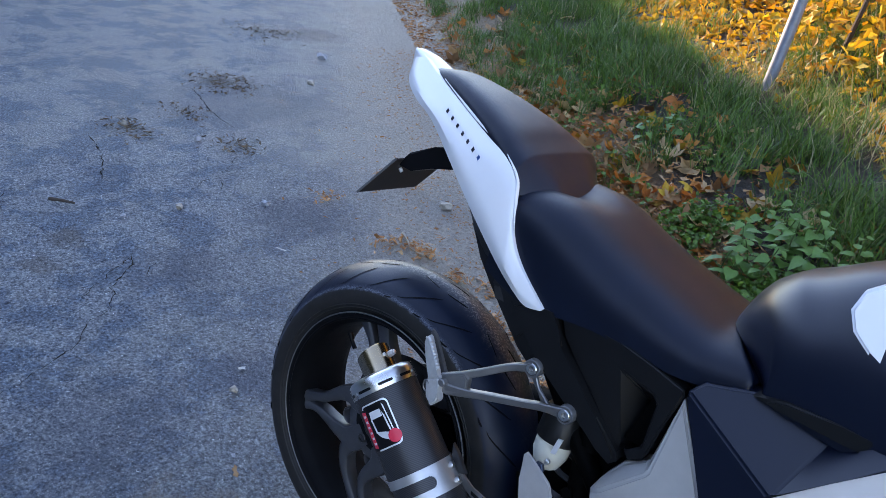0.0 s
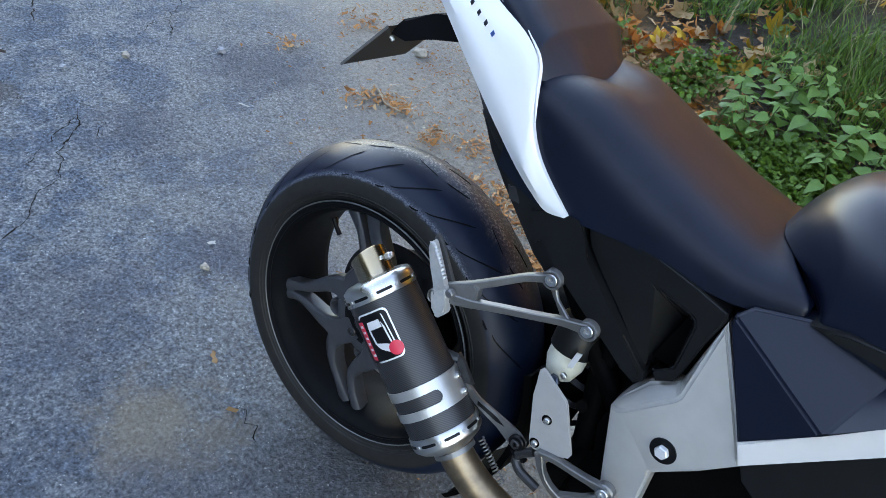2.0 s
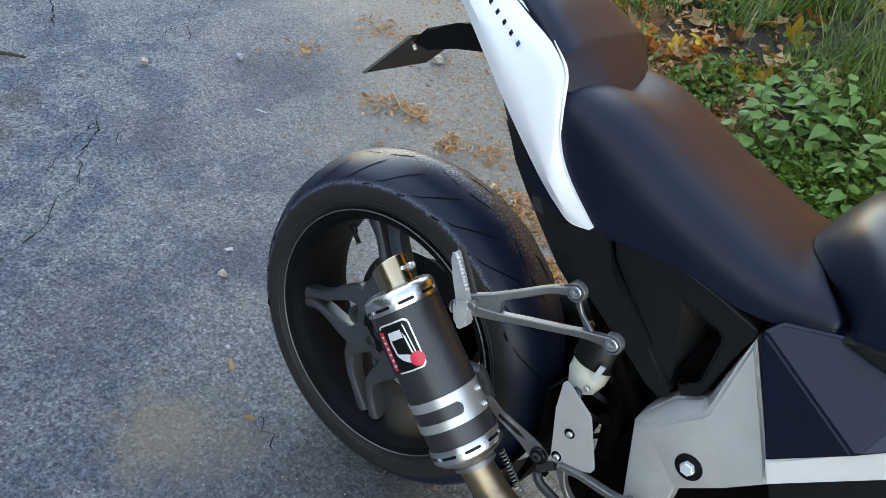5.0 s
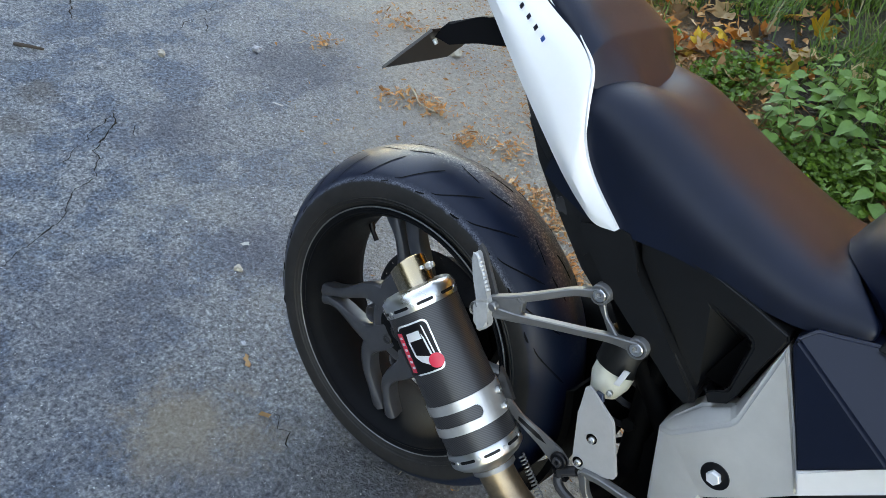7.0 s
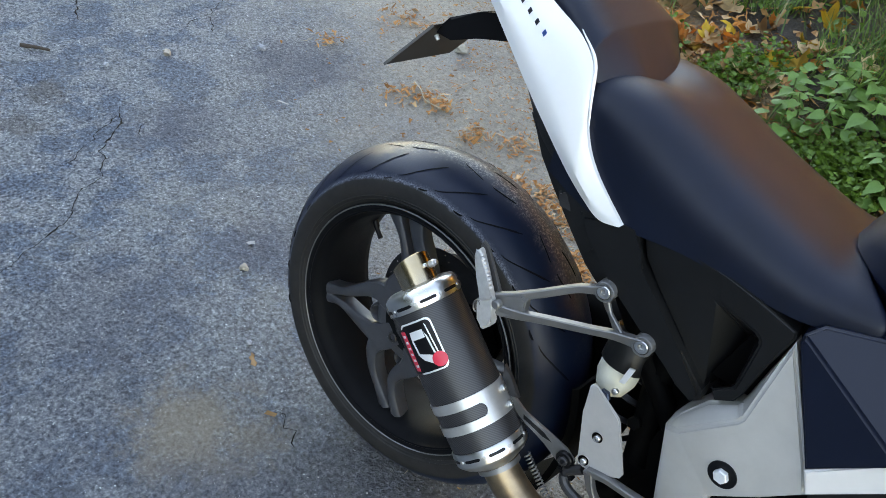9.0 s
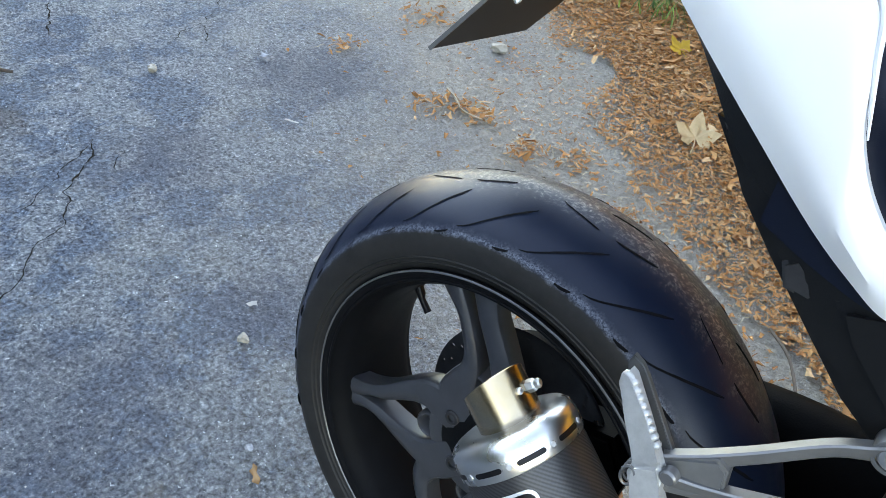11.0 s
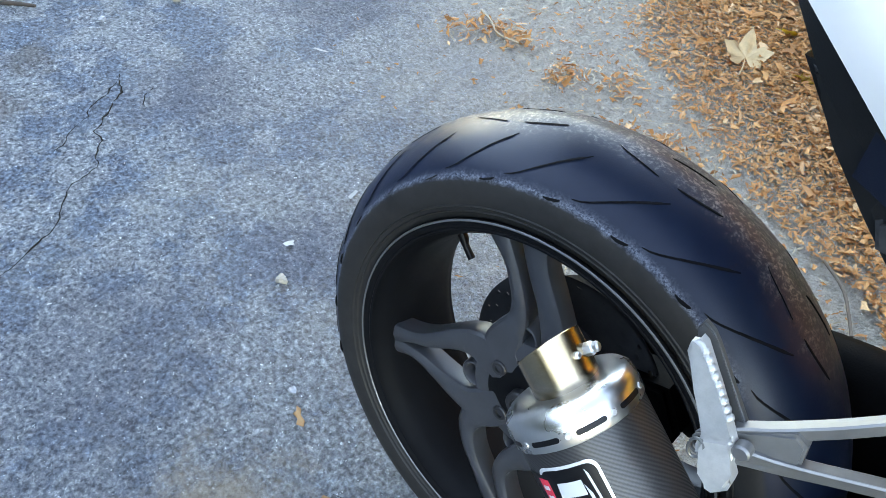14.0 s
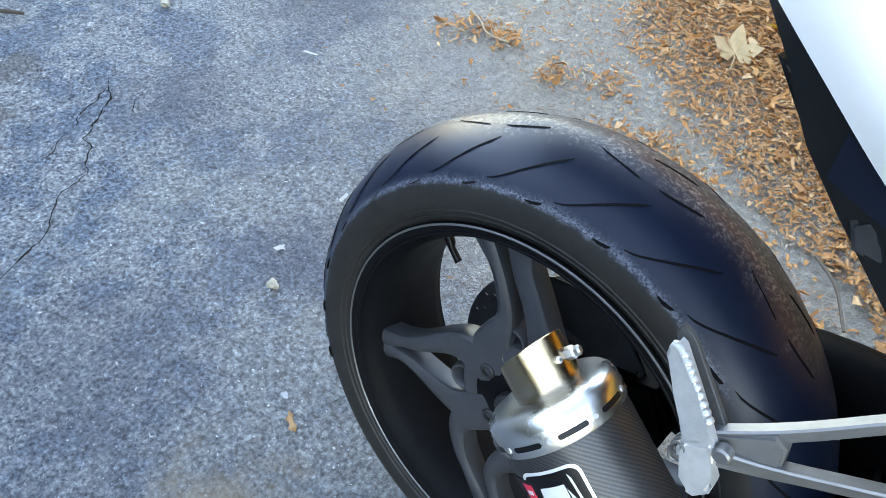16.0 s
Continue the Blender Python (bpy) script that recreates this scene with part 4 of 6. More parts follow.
part("tank_trim", slab([(0.602, -0.158, 0.452), (0.64, -0.163, 0.466), (0.70, -0.172, 0.474), (0.84, -0.185, 0.482), (0.84, -0.187, 0.462), (0.70, -0.174, 0.456), (0.63, -0.164, 0.453)], 0.03, 0.003), M_BLACKPL, tank, "black plastic lower trim")
part("tank_panel", slab([(x, -0.160 + (z - 0.545) * 0.42, z) for x, z in ((0.656, 0.590), (0.660, 0.612), (0.676, 0.626), (0.74, 0.640), (0.80, 0.62), (0.80, 0.52), (0.735, 0.535), (0.690, 0.555), (0.668, 0.570))], 0.02, 0.004, 3), M_WHITE, tank, "pearl white tank panel")

# silencer
MU = Vector((0.749, 0.0, -0.662)).normalized()
MUF = frame_at((0.0926, -0.1927, 0.1993), MU, (0, 1, 0))
SR = 0.0528


def mpos(s, a, r):
    return MUF @ Vector((r * math.cos(radians(a)), r * math.sin(radians(a)), s))


def wrap(outline, r, lift=0.0008, n=10):
    """A thin sheet of (s, angle) outline bent round the silencer; convex outlines."""
    bm = bmesh.new()
    c = (sum(p[0] for p in outline) / len(outline), sum(p[1] for p in outline) / len(outline))
    pts = []
    for (s0, a0), (s1, a1) in zip(outline, outline[1:] + outline[:1]):
        for k in range(3):
            pts.append((s0 + (s1 - s0) * k / 3, a0 + (a1 - a0) * k / 3))
    rings = []
    for q in range(n + 1):
        t = q / n
        rings.append([bm.verts.new(mpos(c[0] + (s - c[0]) * t, c[1] + (a - c[1]) * t, r + lift)) for s, a in pts] if q else [bm.verts.new(mpos(*c, r + lift))])
    m = len(pts)
    for q in range(n):
        for j in range(m):
            B = rings[q + 1]
            if q == 0:
                bm.faces.new((rings[0][0], B[j], B[(j + 1) % m]))
            else:
                A = rings[q]
                bm.faces.new((A[j], B[j], B[(j + 1) % m], A[(j + 1) % m]))
    low = [bm.verts.new(mpos(s, a, r - 0.001)) for s, a in pts]
    B = rings[-1]
    for j in range(m):
        bm.faces.new((B[j], low[j], low[(j + 1) % m], B[(j + 1) % m]))
    return bm


def rounded(s0, s1, a0, a1, rs, ra, k=4):
    out = []
    for cs, ca, q in ((s1 - rs, a1 - ra, 0), (s0 + rs, a1 - ra, 1), (s0 + rs, a0 + ra, 2), (s1 - rs, a0 + ra, 3)):
        for i in range(k + 1):
            t = math.pi / 2 * (q + i / k)
            out.append((cs + rs * math.cos(t), ca + ra * math.sin(t)))
    return out


sil = part("silencer", lathe([(0.0, 0.0001), (0.0, SR), (0.24, SR), (0.243, SR - 0.004), (0.243, 0.0001)], MUF, 96), M_CARBON, bike, "carbon fibre silencer", angle=50)
cap = part("end_cap", lathe([(-0.012, 0.024), (-0.013, 0.0288), (-0.0135, 0.034), (-0.0125, 0.043), (-0.010, 0.0500), (-0.006, 0.0536), (-0.001, 0.0548), (0.0145, 0.0548), (0.0155, 0.0542), (0.0155, SR - 0.001)], MUF, 96), M_CHROME, sil, "polished steel end cap", angle=45)
bandr = part("end_band", lathe([(0.224, SR - 0.001), (0.224, 0.0542), (0.225, 0.0548), (0.243, 0.0548), (0.245, 0.054), (0.252, 0.047), (0.258, 0.036), (0.262, 0.029)], MUF, 96), M_CHROME, sil, "polished steel rear band", angle=45)
for parent_, s in ((cap, 0.0075), (bandr, 0.2345)):
    for k in range(9):
        a = -60 - 40 * k
        # black sheet on the band in place of a slot's shaded inside
        part("band_slot", wrap(rounded(s - 0.0022, s + 0.0022, a - 13, a + 13, 0.0022, 2.4), 0.0548, 0.0003, 3), M_STBLACK, parent_)
        part("rivet", disc_at(mpos(s, a + 20, 0.0545), 0.0027, 0.0013, tuple((mpos(s, a + 20, 1) - mpos(s, a + 20, 0)).normalized()), 14, 0.0006), M_STEEL, parent_)
PIPEF = frame_at(mpos(-0.006, 130, 0.003), MU, (0, 1, 0))


def ppos(s_, a, r):
    return PIPEF @ Vector((r * math.cos(radians(a)), r * math.sin(radians(a)), s_))


def pdir(a):
    return tuple((ppos(0, a, 1) - ppos(0, a, 0)).normalized())


bm = bmesh.new()
rings = []
for k in range(72):
    a = 5.0 * k
    cut = -0.039 - 0.009 * math.cos(radians(a - 205))
    rings.append([bm.verts.new(ppos(s_, a, r)) for s_, r in ((0.004, 0.0276), (cut, 0.0276), (cut - 0.0004, 0.0269), (cut, 0.0261), (0.004, 0.0261))])
for A, B in zip(rings, rings[1:] + rings[:1]):
    for q in range(4):
        bm.faces.new((A[q], A[q + 1], B[q + 1], B[q]))
pipe = part("tail_pipe", bm, M_TITAN, sil, "straw tinted steel outlet pipe", angle=50)
part("pipe_inside", lathe([(-0.006, 0.0001), (-0.006, 0.0262)], PIPEF, 40), M_STBLACK, pipe)
hex_bolt("screw", ppos(-0.026, 165, 0.0272), 0.0055, pipe, pdir(165), False)
part("screw_stem", disc_at(ppos(-0.026, 165, 0.0314), 0.0042, 0.008, pdir(165), 14), M_CHROME, pipe)
part("screw_tip", disc_at(ppos(-0.028, 192, 0.0270), 0.003, 0.005, pdir(192), 12), M_CHROME, pipe)

# badge
badge = part("badge", wrap(rounded(0.028, 0.102, -131, -74, 0.008, 9), SR, 0.0006), M_STSILV, sil, "silver edged badge with red dot")
part("badge_field", wrap(rounded(0.0305, 0.0995, -128.5, -76.5, 0.007, 8), SR, 0.0010), M_STBLACK, badge)
part("badge_field", wrap(rounded(0.034, 0.1000, -84, -52, 0.003, 3), SR, 0.0009), M_STBLACK, badge)
part("badge_bar", wrap([(0.038, -82), (0.037, -71), (0.0955, -68), (0.0965, -79)], SR, 0.0014), M_RED, badge, "red bar")
for k in range(6):
    s0 = 0.043 + 0.0088 * k
    part("letter_bar", wrap([(s0, -79.5), (s0 - 0.0003, -73.5), (s0 + 0.0032, -73.3), (s0 + 0.0035, -79.3)], SR, 0.0018, 2), M_STSILV, badge)
part("badge_stroke", wrap([(0.038, -121), (0.034, -119), (0.078, -121.5), (0.078, -123.5)], SR, 0.0014, 3), M_STSILV, badge)
part("badge_stroke", wrap([(0.041, -113), (0.041, -91), (0.053, -89), (0.053, -113)], SR, 0.0014, 4), M_STSILV, badge)
part("badge_stroke", wrap([(0.053, -91.5), (0.053, -88.5), (0.074, -90), (0.074, -93)], SR, 0.0014, 4), M_STSILV, badge)
part("badge_stroke", wrap([(0.053, -117), (0.045, -114), (0.076, -116), (0.080, -119)], SR, 0.0014, 3), M_STSILV, badge)
part("badge_stroke", wrap([(0.073, -93), (0.074, -90), (0.083, -97), (0.092, -112), (0.080, -115), (0.077, -108)], SR, 0.0014, 5), M_STSILV, badge)
part("badge_dot", wrap([(0.0875 + 0.0105 * math.cos(2 * math.pi * k / 18), -121 + 11.6 * math.sin(2 * math.pi * k / 18)) for k in range(18)], SR, 0.0018), M_RED, badge, "red dot")

# clamp: two bands with a long slot between them
def band(s0, s1, a0, a1, r):
    return lathe([(s0, SR - 0.001), (s0, r), (s1, r), (s1, SR - 0.001)], MUF, 60, True, a0, a1)


clamp = part("clamp", band(0.150, 0.164, 0, 360, 0.0546), M_STEEL, sil, "brushed steel clamp with a long slot")
part("clamp_band", band(0.183, 0.196, 0, 360, 0.0546), M_STEEL, clamp)
part("clamp_band", band(0.163, 0.184, 150, 206, 0.0546), M_STEEL, clamp)
for k in range(12):
    t = abs(k - 5.5) / 6
    part("clamp_corner", lathe([(0.1635 + 0.00167 * k, SR - 0.001), (0.1635 + 0.00167 * k, 0.0546), (0.1635 + 0.00167 * (k + 1), 0.0546), (0.1635 + 0.00167 * (k + 1), SR - 0.001)], MUF, 3, True, 205.8, 206.2 + 10.5 * (1 - math.sqrt(1 - t * t))), M_STEEL, clamp)
part("clamp_lug", slab([(x + 0.006, -0.170 + dy, z + 0.009) for x, dy, z in ((0.232, 0, 0.150), (0.246, 0, 0.140), (0.268, 0.002, 0.113), (0.256, 0.002, 0.108), (0.236, 0, 0.128))], 0.006, 0.001), M_DARKG, clamp)
for s in (0.164, 0.188):
    hex_bolt("clamp_bolt", mpos(s, 165, 0.0545), 0.005, clamp, tuple((mpos(0, 165, 1) - mpos(0, 165, 0)).normalized()), True)
stay = part("silencer_stay", slab(flat([(0.244, 0.130), (0.262, 0.118), (0.290, 0.105), (0.330, 0.100), (0.362, 0.095), (0.378, 0.086), (0.380, 0.074), (0.370, 0.066), (0.355, 0.066), (0.330, 0.080), (0.295, 0.088), (0.266, 0.098), (0.242, 0.114)], -0.163), 0.004, 0.0012), M_ALU, bike, "slotted aluminium stay")
# black slab over the stay, coloured as the slot's dark opening
part("stay_slot", slab(flat([(0.288, 0.1000), (0.325, 0.0950), (0.340, 0.0885), (0.325, 0.0875), (0.290, 0.0935)], -0.1634), 0.003), M_STBLACK, stay)
part("stay_grommet", disc_at((0.366, -0.163, 0.080), 0.0125, 0.006), M_STBLACK, stay, "black rubber grommet")
hex_bolt("stay_bolt", (0.366, -0.168, 0.080), 0.007, stay, (0, -1, 0), True, M_DARKG)

# header pipe
hp = smooth_path([(0.286, -0.192, 0.028), (0.303, -0.192, 0.013), (0.325, -0.190, -0.004), (0.352, -0.186, -0.021), (0.389, -0.178, -0.038), (0.43, -0.160, -0.055), (0.50, -0.13, -0.075), (0.60, -0.09, -0.09)], 6)
header = part("exhaust_pipe", tube(hp, [0.031] * 3 + [0.0265] * (len(hp) - 3), 28), M_TITAN2, bike, "heat tinted brownish exhaust pipe", angle=60)
part("pipe_collar", tube([hp[1], hp[3]], 0.032, 28), M_ALU, header)
hel = []
for i in range(120):
    t = i / 119
    c = Vector((0.316, -0.170, 0.050)).lerp(Vector((0.373, -0.170, 0.000)), t)
    a = t * 2 * math.pi * 14
    e = Vector((0.66, 0, 0.75))
    hel.append(c + (Vector((0, 1, 0)) * math.cos(a) + e * math.sin(a)) * 0.0045)
part("retaining_spring", tube(hel, 0.0012, 6), M_ALU, header, "steel retaining spring")

# passenger footrest
def bar(pts, table, deep, n=5):
    """A flat forged arm: rectangular with softened edges; table gives its height along the way."""
    path = smooth_path(pts, n)
    secs = []
    for i, p in enumerate(path):
        t = i / (len(path) - 1)
        a = 0.5 * lerp(table, t)[0]
        d = (path[min(i + 1, len(path) - 1)] - path[max(i - 1, 0)]).normalized()
        f = frame_at(p, d, (0, -1, 0)).to_3x3()
        hv, nv = f.col[0].copy(), f.col[1].copy()
        hv, nv = (hv if hv.z > 0 else -hv), (nv if nv.y < 0 else -nv)
        c, e = 0.0016, deep / 2
        secs.append([p + hv * x + nv * (y + 0.38 * x) for x, y in ((a, e - c), (a - c, e), (c - a, e), (-a, e - c), (-a, c - e), (c - a, -e), (a - c, -e), (a, c - e))])
    return loft(secs)


hanger = part("footrest_hanger", bar([(0.2079, -0.197, 0.268), (0.2236, -0.19, 0.2784), (0.2534, -0.177, 0.2976), (0.287, -0.16, 0.3202), (0.3054, -0.153, 0.3286), (0.3206, -0.15, 0.3348)], [(0, 0.019), (0.25, 0.0125), (0.6, 0.0115), (0.85, 0.0135), (1, 0.020)], 0.012), M_ALU, bike, "bare aluminium footrest bracket", angle=30)
part("bracket_arm", bar([(0.2166, -0.198, 0.2564), (0.2401, -0.191, 0.2609), (0.282, -0.178, 0.2719), (0.3297, -0.163, 0.2837), (0.3568, -0.157, 0.2919), (0.3907, -0.154, 0.2994)], [(0, 0.021), (0.3, 0.0135), (0.65, 0.0125), (0.85, 0.0145), (1, 0.020)], 0.012), M_ALU, hanger, angle=30)
part("bracket_arm", bar([(0.3211, -0.15, 0.3297), (0.3346, -0.151, 0.313), (0.3491, -0.153, 0.3012), (0.3608, -0.155, 0.2919)], [(0, 0.014), (0.4, 0.0075), (1, 0.017)], 0.007), M_ALU, hanger, angle=30)
part("bracket_root", slab([(0.2035, -0.206, 0.2613), (0.2054, -0.205, 0.2753), (0.2369, -0.196, 0.2908), (0.2452, -0.194, 0.2845), (0.2479, -0.195, 0.2671), (0.2307, -0.2, 0.2527), (0.2137, -0.205, 0.2469)], 0.012, 0.002, 2), M_ALU, hanger, angle=30)
for p in ((0.3206, -0.15, 0.3348), (0.3907, -0.154, 0.2994)):
    q = Vector(p)
    part("boss", lathe([(-0.012, 0.0001), (-0.012, 0.0138), (0.006, 0.0138), (0.0075, 0.0128), (0.0075, 0.0102), (0.004, 0.0098), (0.004, 0.0001)], frame_at(q, (0, -1, 0), (0, 0, 1)), 36), M_ALU, hanger)
    hex_bolt("bolt", q + Vector((0, -0.004, 0)), 0.0088, hanger, (0, -1, 0), True)
peg = part("footrest", slab([(0.1556, -0.1970, 0.3022), (0.1550, -0.1960, 0.3093), (0.1584, -0.1960, 0.3109), (0.1594, -0.1960, 0.3157), (0.1638, -0.1970, 0.3147), (0.1859, -0.2060, 0.2954), (0.2052, -0.2140, 0.2767), (0.2084, -0.2160, 0.2737), (0.1898, -0.2140, 0.2613), (0.1730, -0.2060, 0.2845)], 0.010, 0.0028, 3), M_CAST, hanger, "folded cast aluminium footrest with a toothed edge", angle=40)
part("peg_plate", slab([(0.1569, -0.1840, 0.3037), (0.1530, -0.1820, 0.3129), (0.1553, -0.1820, 0.3207), (0.1632, -0.1830, 0.3180), (0.1692, -0.1840, 0.3129), (0.2103, -0.1980, 0.2764), (0.2168, -0.2020, 0.2644), (0.2013, -0.2000, 0.2536)], 0.005, 0.0012), M_ALUDK, peg)
for k in range(9):
    p = Vector((0.1673, -0.198, 0.3099)).lerp(Vector((0.1999, -0.211, 0.2837)), k / 8)
    bm = bmesh.new()
    bmesh.ops.create_uvsphere(bm, u_segments=10, v_segments=7, radius=0.0034, matrix=Matrix.Translation(p + Vector((-0.001, 0.004, 0))) @ Euler((0, radians(-40), 0)).to_matrix().to_4x4() @ Matrix.Diagonal((1.0, 1.2, 0.8, 1)))
    part("tooth", bm, M_CAST, peg)
part("clevis", slab([(0.1896, -0.215, 0.2631), (0.1892, -0.217, 0.2547), (0.1918, -0.218, 0.2491), (0.2025, -0.221, 0.2416), (0.2078, -0.223, 0.23), (0.2126, -0.223, 0.2301), (0.2204, -0.222, 0.2398), (0.22, -0.221, 0.2457), (0.2144, -0.219, 0.2517), (0.2132, -0.217, 0.2604), (0.2102, -0.215, 0.27), (0.2066, -0.214, 0.2741)], 0.016, 0.0035, 3), M_CAST, peg, angle=40)
part("pivot_pin", disc_at((0.2154, -0.206, 0.2691), 0.0062, 0.009, (0, -1, 0), 24, 0.0015), M_ALU, peg, "steel pivot pin")
part("peg_spring", tube([(0.1910 + 0.0055 * math.cos(a * 0.35), -0.216 + 0.00028 * a, 0.2513 + 0.0095 * math.sin(a * 0.35)) for a in range(56)], 0.0013, 6), M_ALU, peg)

# brake reservoir, heel guard, rider footrest bracket
res = part("brake_reservoir", lathe([(0.0, 0.0001), (0.0, 0.012), (0.006, 0.020), (0.026, 0.0275), (0.052, 0.0285), (0.052, 0.0001)], frame_at((0.366, -0.110, 0.176), (0.02, 0.18, 1), (0, 1, 0)), 40), M_TANKW, bike, "cream plastic brake fluid reservoir with black cap", angle=40)
part("cap", lathe([(0.048, 0.029), (0.048, 0.0315), (0.094, 0.0325), (0.098, 0.030), (0.098, 0.0001)], frame_at((0.366, -0.110, 0.176), (0.02, 0.18, 1), (0, 1, 0)), 40), M_BLACKPL, res, "black rubber cap")
part("clip", slab([(0.384, -0.137, 0.246), (0.392, -0.137, 0.248), (0.388, -0.139, 0.222), (0.380, -0.139, 0.220)], 0.003, 0.0008), M_STSILV, res, "steel clip")
hex_bolt("bolt", (0.370, -0.134, 0.186), 0.0095, res, (0, -1, 0.2), False, M_BLUEST)
hex_bolt("bolt", (0.382, -0.140, 0.207), 0.0045, res, (0, -1, 0), True)
part("hose", tube(smooth_path([(0.3929, -0.1, 0.2574), (0.4041, -0.1, 0.2429), (0.4175, -0.098, 0.229), (0.4336, -0.095, 0.2194)], 5), 0.0048, 12), M_TANKW, bike, "pale plastic hose")
heel = part("heel_guard", slab(flat([(0.359, 0.220), (0.363, 0.226), (0.368, 0.224), (0.408, 0.201), (0.412, 0.196), (0.444, 0.129), (0.442, 0.121), (0.436, 0.118), (0.406, 0.106), (0.395, 0.099), (0.387, 0.101), (0.384, 0.108), (0.364, 0.180)], -0.178), 0.004, 0.0013, 2), M_HEEL, bike, "satin aluminium heel guard")
for p in ((0.395, -0.178, 0.157), (0.392, -0.178, 0.111)):
    # dark discs painted for the shade of countersunk holes
    part("countersink", disc_at(p, 0.0075, 0.0007, (0, -1, 0), 24, 0.0002), M_DARK, heel)
    hex_bolt("bolt", (p[0] + 0.001, p[1] - 0.0005, p[2] + 0.001), 0.0045, heel)
brk = part("rider_footrest_bracket", bar([(0.4047, -0.178, 0.101), (0.428, -0.178, 0.1081), (0.4632, -0.177, 0.1098), (0.5037, -0.176, 0.113)], [(0, 0.016), (0.3, 0.013), (0.8, 0.014), (1, 0.022)], 0.012), M_ALU, bike, "cast aluminium rider footrest bracket", angle=30)
part("bracket_arm", bar([(0.4043, -0.176, 0.0991), (0.4172, -0.176, 0.0761), (0.435, -0.175, 0.0587), (0.4586, -0.172, 0.0476)], [(0, 0.016), (0.4, 0.012), (1, 0.016)], 0.012), M_ALU, brk, angle=30)
part("bracket_arm", bar([(0.4487, -0.172, 0.0489), (0.4836, -0.172, 0.0765), (0.5111, -0.172, 0.1054)], [(0, 0.014), (0.5, 0.012), (1, 0.018)], 0.012), M_ALU, brk, angle=30)
part("boss", disc_at((0.5037, -0.172, 0.113), 0.0130, 0.012, (0, -1, 0), 32, 0.002), M_ALU, brk)
hex_bolt("bolt", (0.5037, -0.184, 0.113), 0.0080, brk)
part("brake_lever", tube(smooth_path([(0.395, -0.165, 0.085), (0.375, -0.165, 0.062), (0.385, -0.17, 0.045), (0.42, -0.17, 0.035)], 4), 0.007, 10), M_DARKG, bike, "dark brake linkage")
part("switch", slab(flat([(0.362, 0.062), (0.375, 0.068), (0.388, 0.056), (0.374, 0.048)], -0.168), 0.012, 0.002), M_STBLACK, bike, "black brake light switch")

# swinging arm, shock and frame in the shadow behind, which their near-black colour carries
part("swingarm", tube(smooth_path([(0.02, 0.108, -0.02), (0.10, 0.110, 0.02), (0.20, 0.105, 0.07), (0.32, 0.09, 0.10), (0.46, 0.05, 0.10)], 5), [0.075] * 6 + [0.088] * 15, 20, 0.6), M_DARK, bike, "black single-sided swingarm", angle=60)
# carrier and caliper added to darken the view through the wheel
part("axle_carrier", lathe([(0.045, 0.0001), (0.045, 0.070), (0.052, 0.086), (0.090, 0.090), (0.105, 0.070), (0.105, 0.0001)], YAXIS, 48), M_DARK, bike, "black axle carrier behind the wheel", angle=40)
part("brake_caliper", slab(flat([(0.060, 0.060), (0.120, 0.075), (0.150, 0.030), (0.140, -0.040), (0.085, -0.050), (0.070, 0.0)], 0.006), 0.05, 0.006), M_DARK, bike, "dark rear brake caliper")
# curved dark sheet added where the gap before the tyre lies in shade
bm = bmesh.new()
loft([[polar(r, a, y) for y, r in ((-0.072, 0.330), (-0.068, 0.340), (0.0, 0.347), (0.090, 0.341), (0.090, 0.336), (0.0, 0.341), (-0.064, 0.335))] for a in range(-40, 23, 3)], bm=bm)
part("inner_mudguard", bm, M_DARK, bike, "added dark sheet standing in for shade ahead of the wheel", angle=50)
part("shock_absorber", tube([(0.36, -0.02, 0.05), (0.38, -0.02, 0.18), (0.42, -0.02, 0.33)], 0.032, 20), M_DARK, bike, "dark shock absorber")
for k in range(7):
    f = frame_at(Vector((0.365, -0.02, 0.07)).lerp(Vector((0.41, -0.02, 0.30)), k / 6), (0.05, 0, 0.28))
    part("spring_coil", lathe([(-0.006, 0.040), (0.0, 0.046), (0.006, 0.040)], f, 28, True), M_DARKG, bike)
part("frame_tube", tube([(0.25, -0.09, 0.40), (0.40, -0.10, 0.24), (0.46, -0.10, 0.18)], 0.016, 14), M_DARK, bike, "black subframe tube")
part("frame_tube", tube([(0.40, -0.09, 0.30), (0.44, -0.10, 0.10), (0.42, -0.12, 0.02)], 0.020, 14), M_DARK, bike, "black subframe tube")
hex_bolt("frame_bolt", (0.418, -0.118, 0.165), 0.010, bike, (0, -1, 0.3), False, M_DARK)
part("side_stand", tube([(0.46, 0.10, -0.08), (0.44, 0.20, -0.20), (0.43, 0.265, -0.262)], 0.011, 12), M_DARK, bike, "black side stand")
# ---- litter, leaves and plants on the verge ----
rng = random.Random(11)


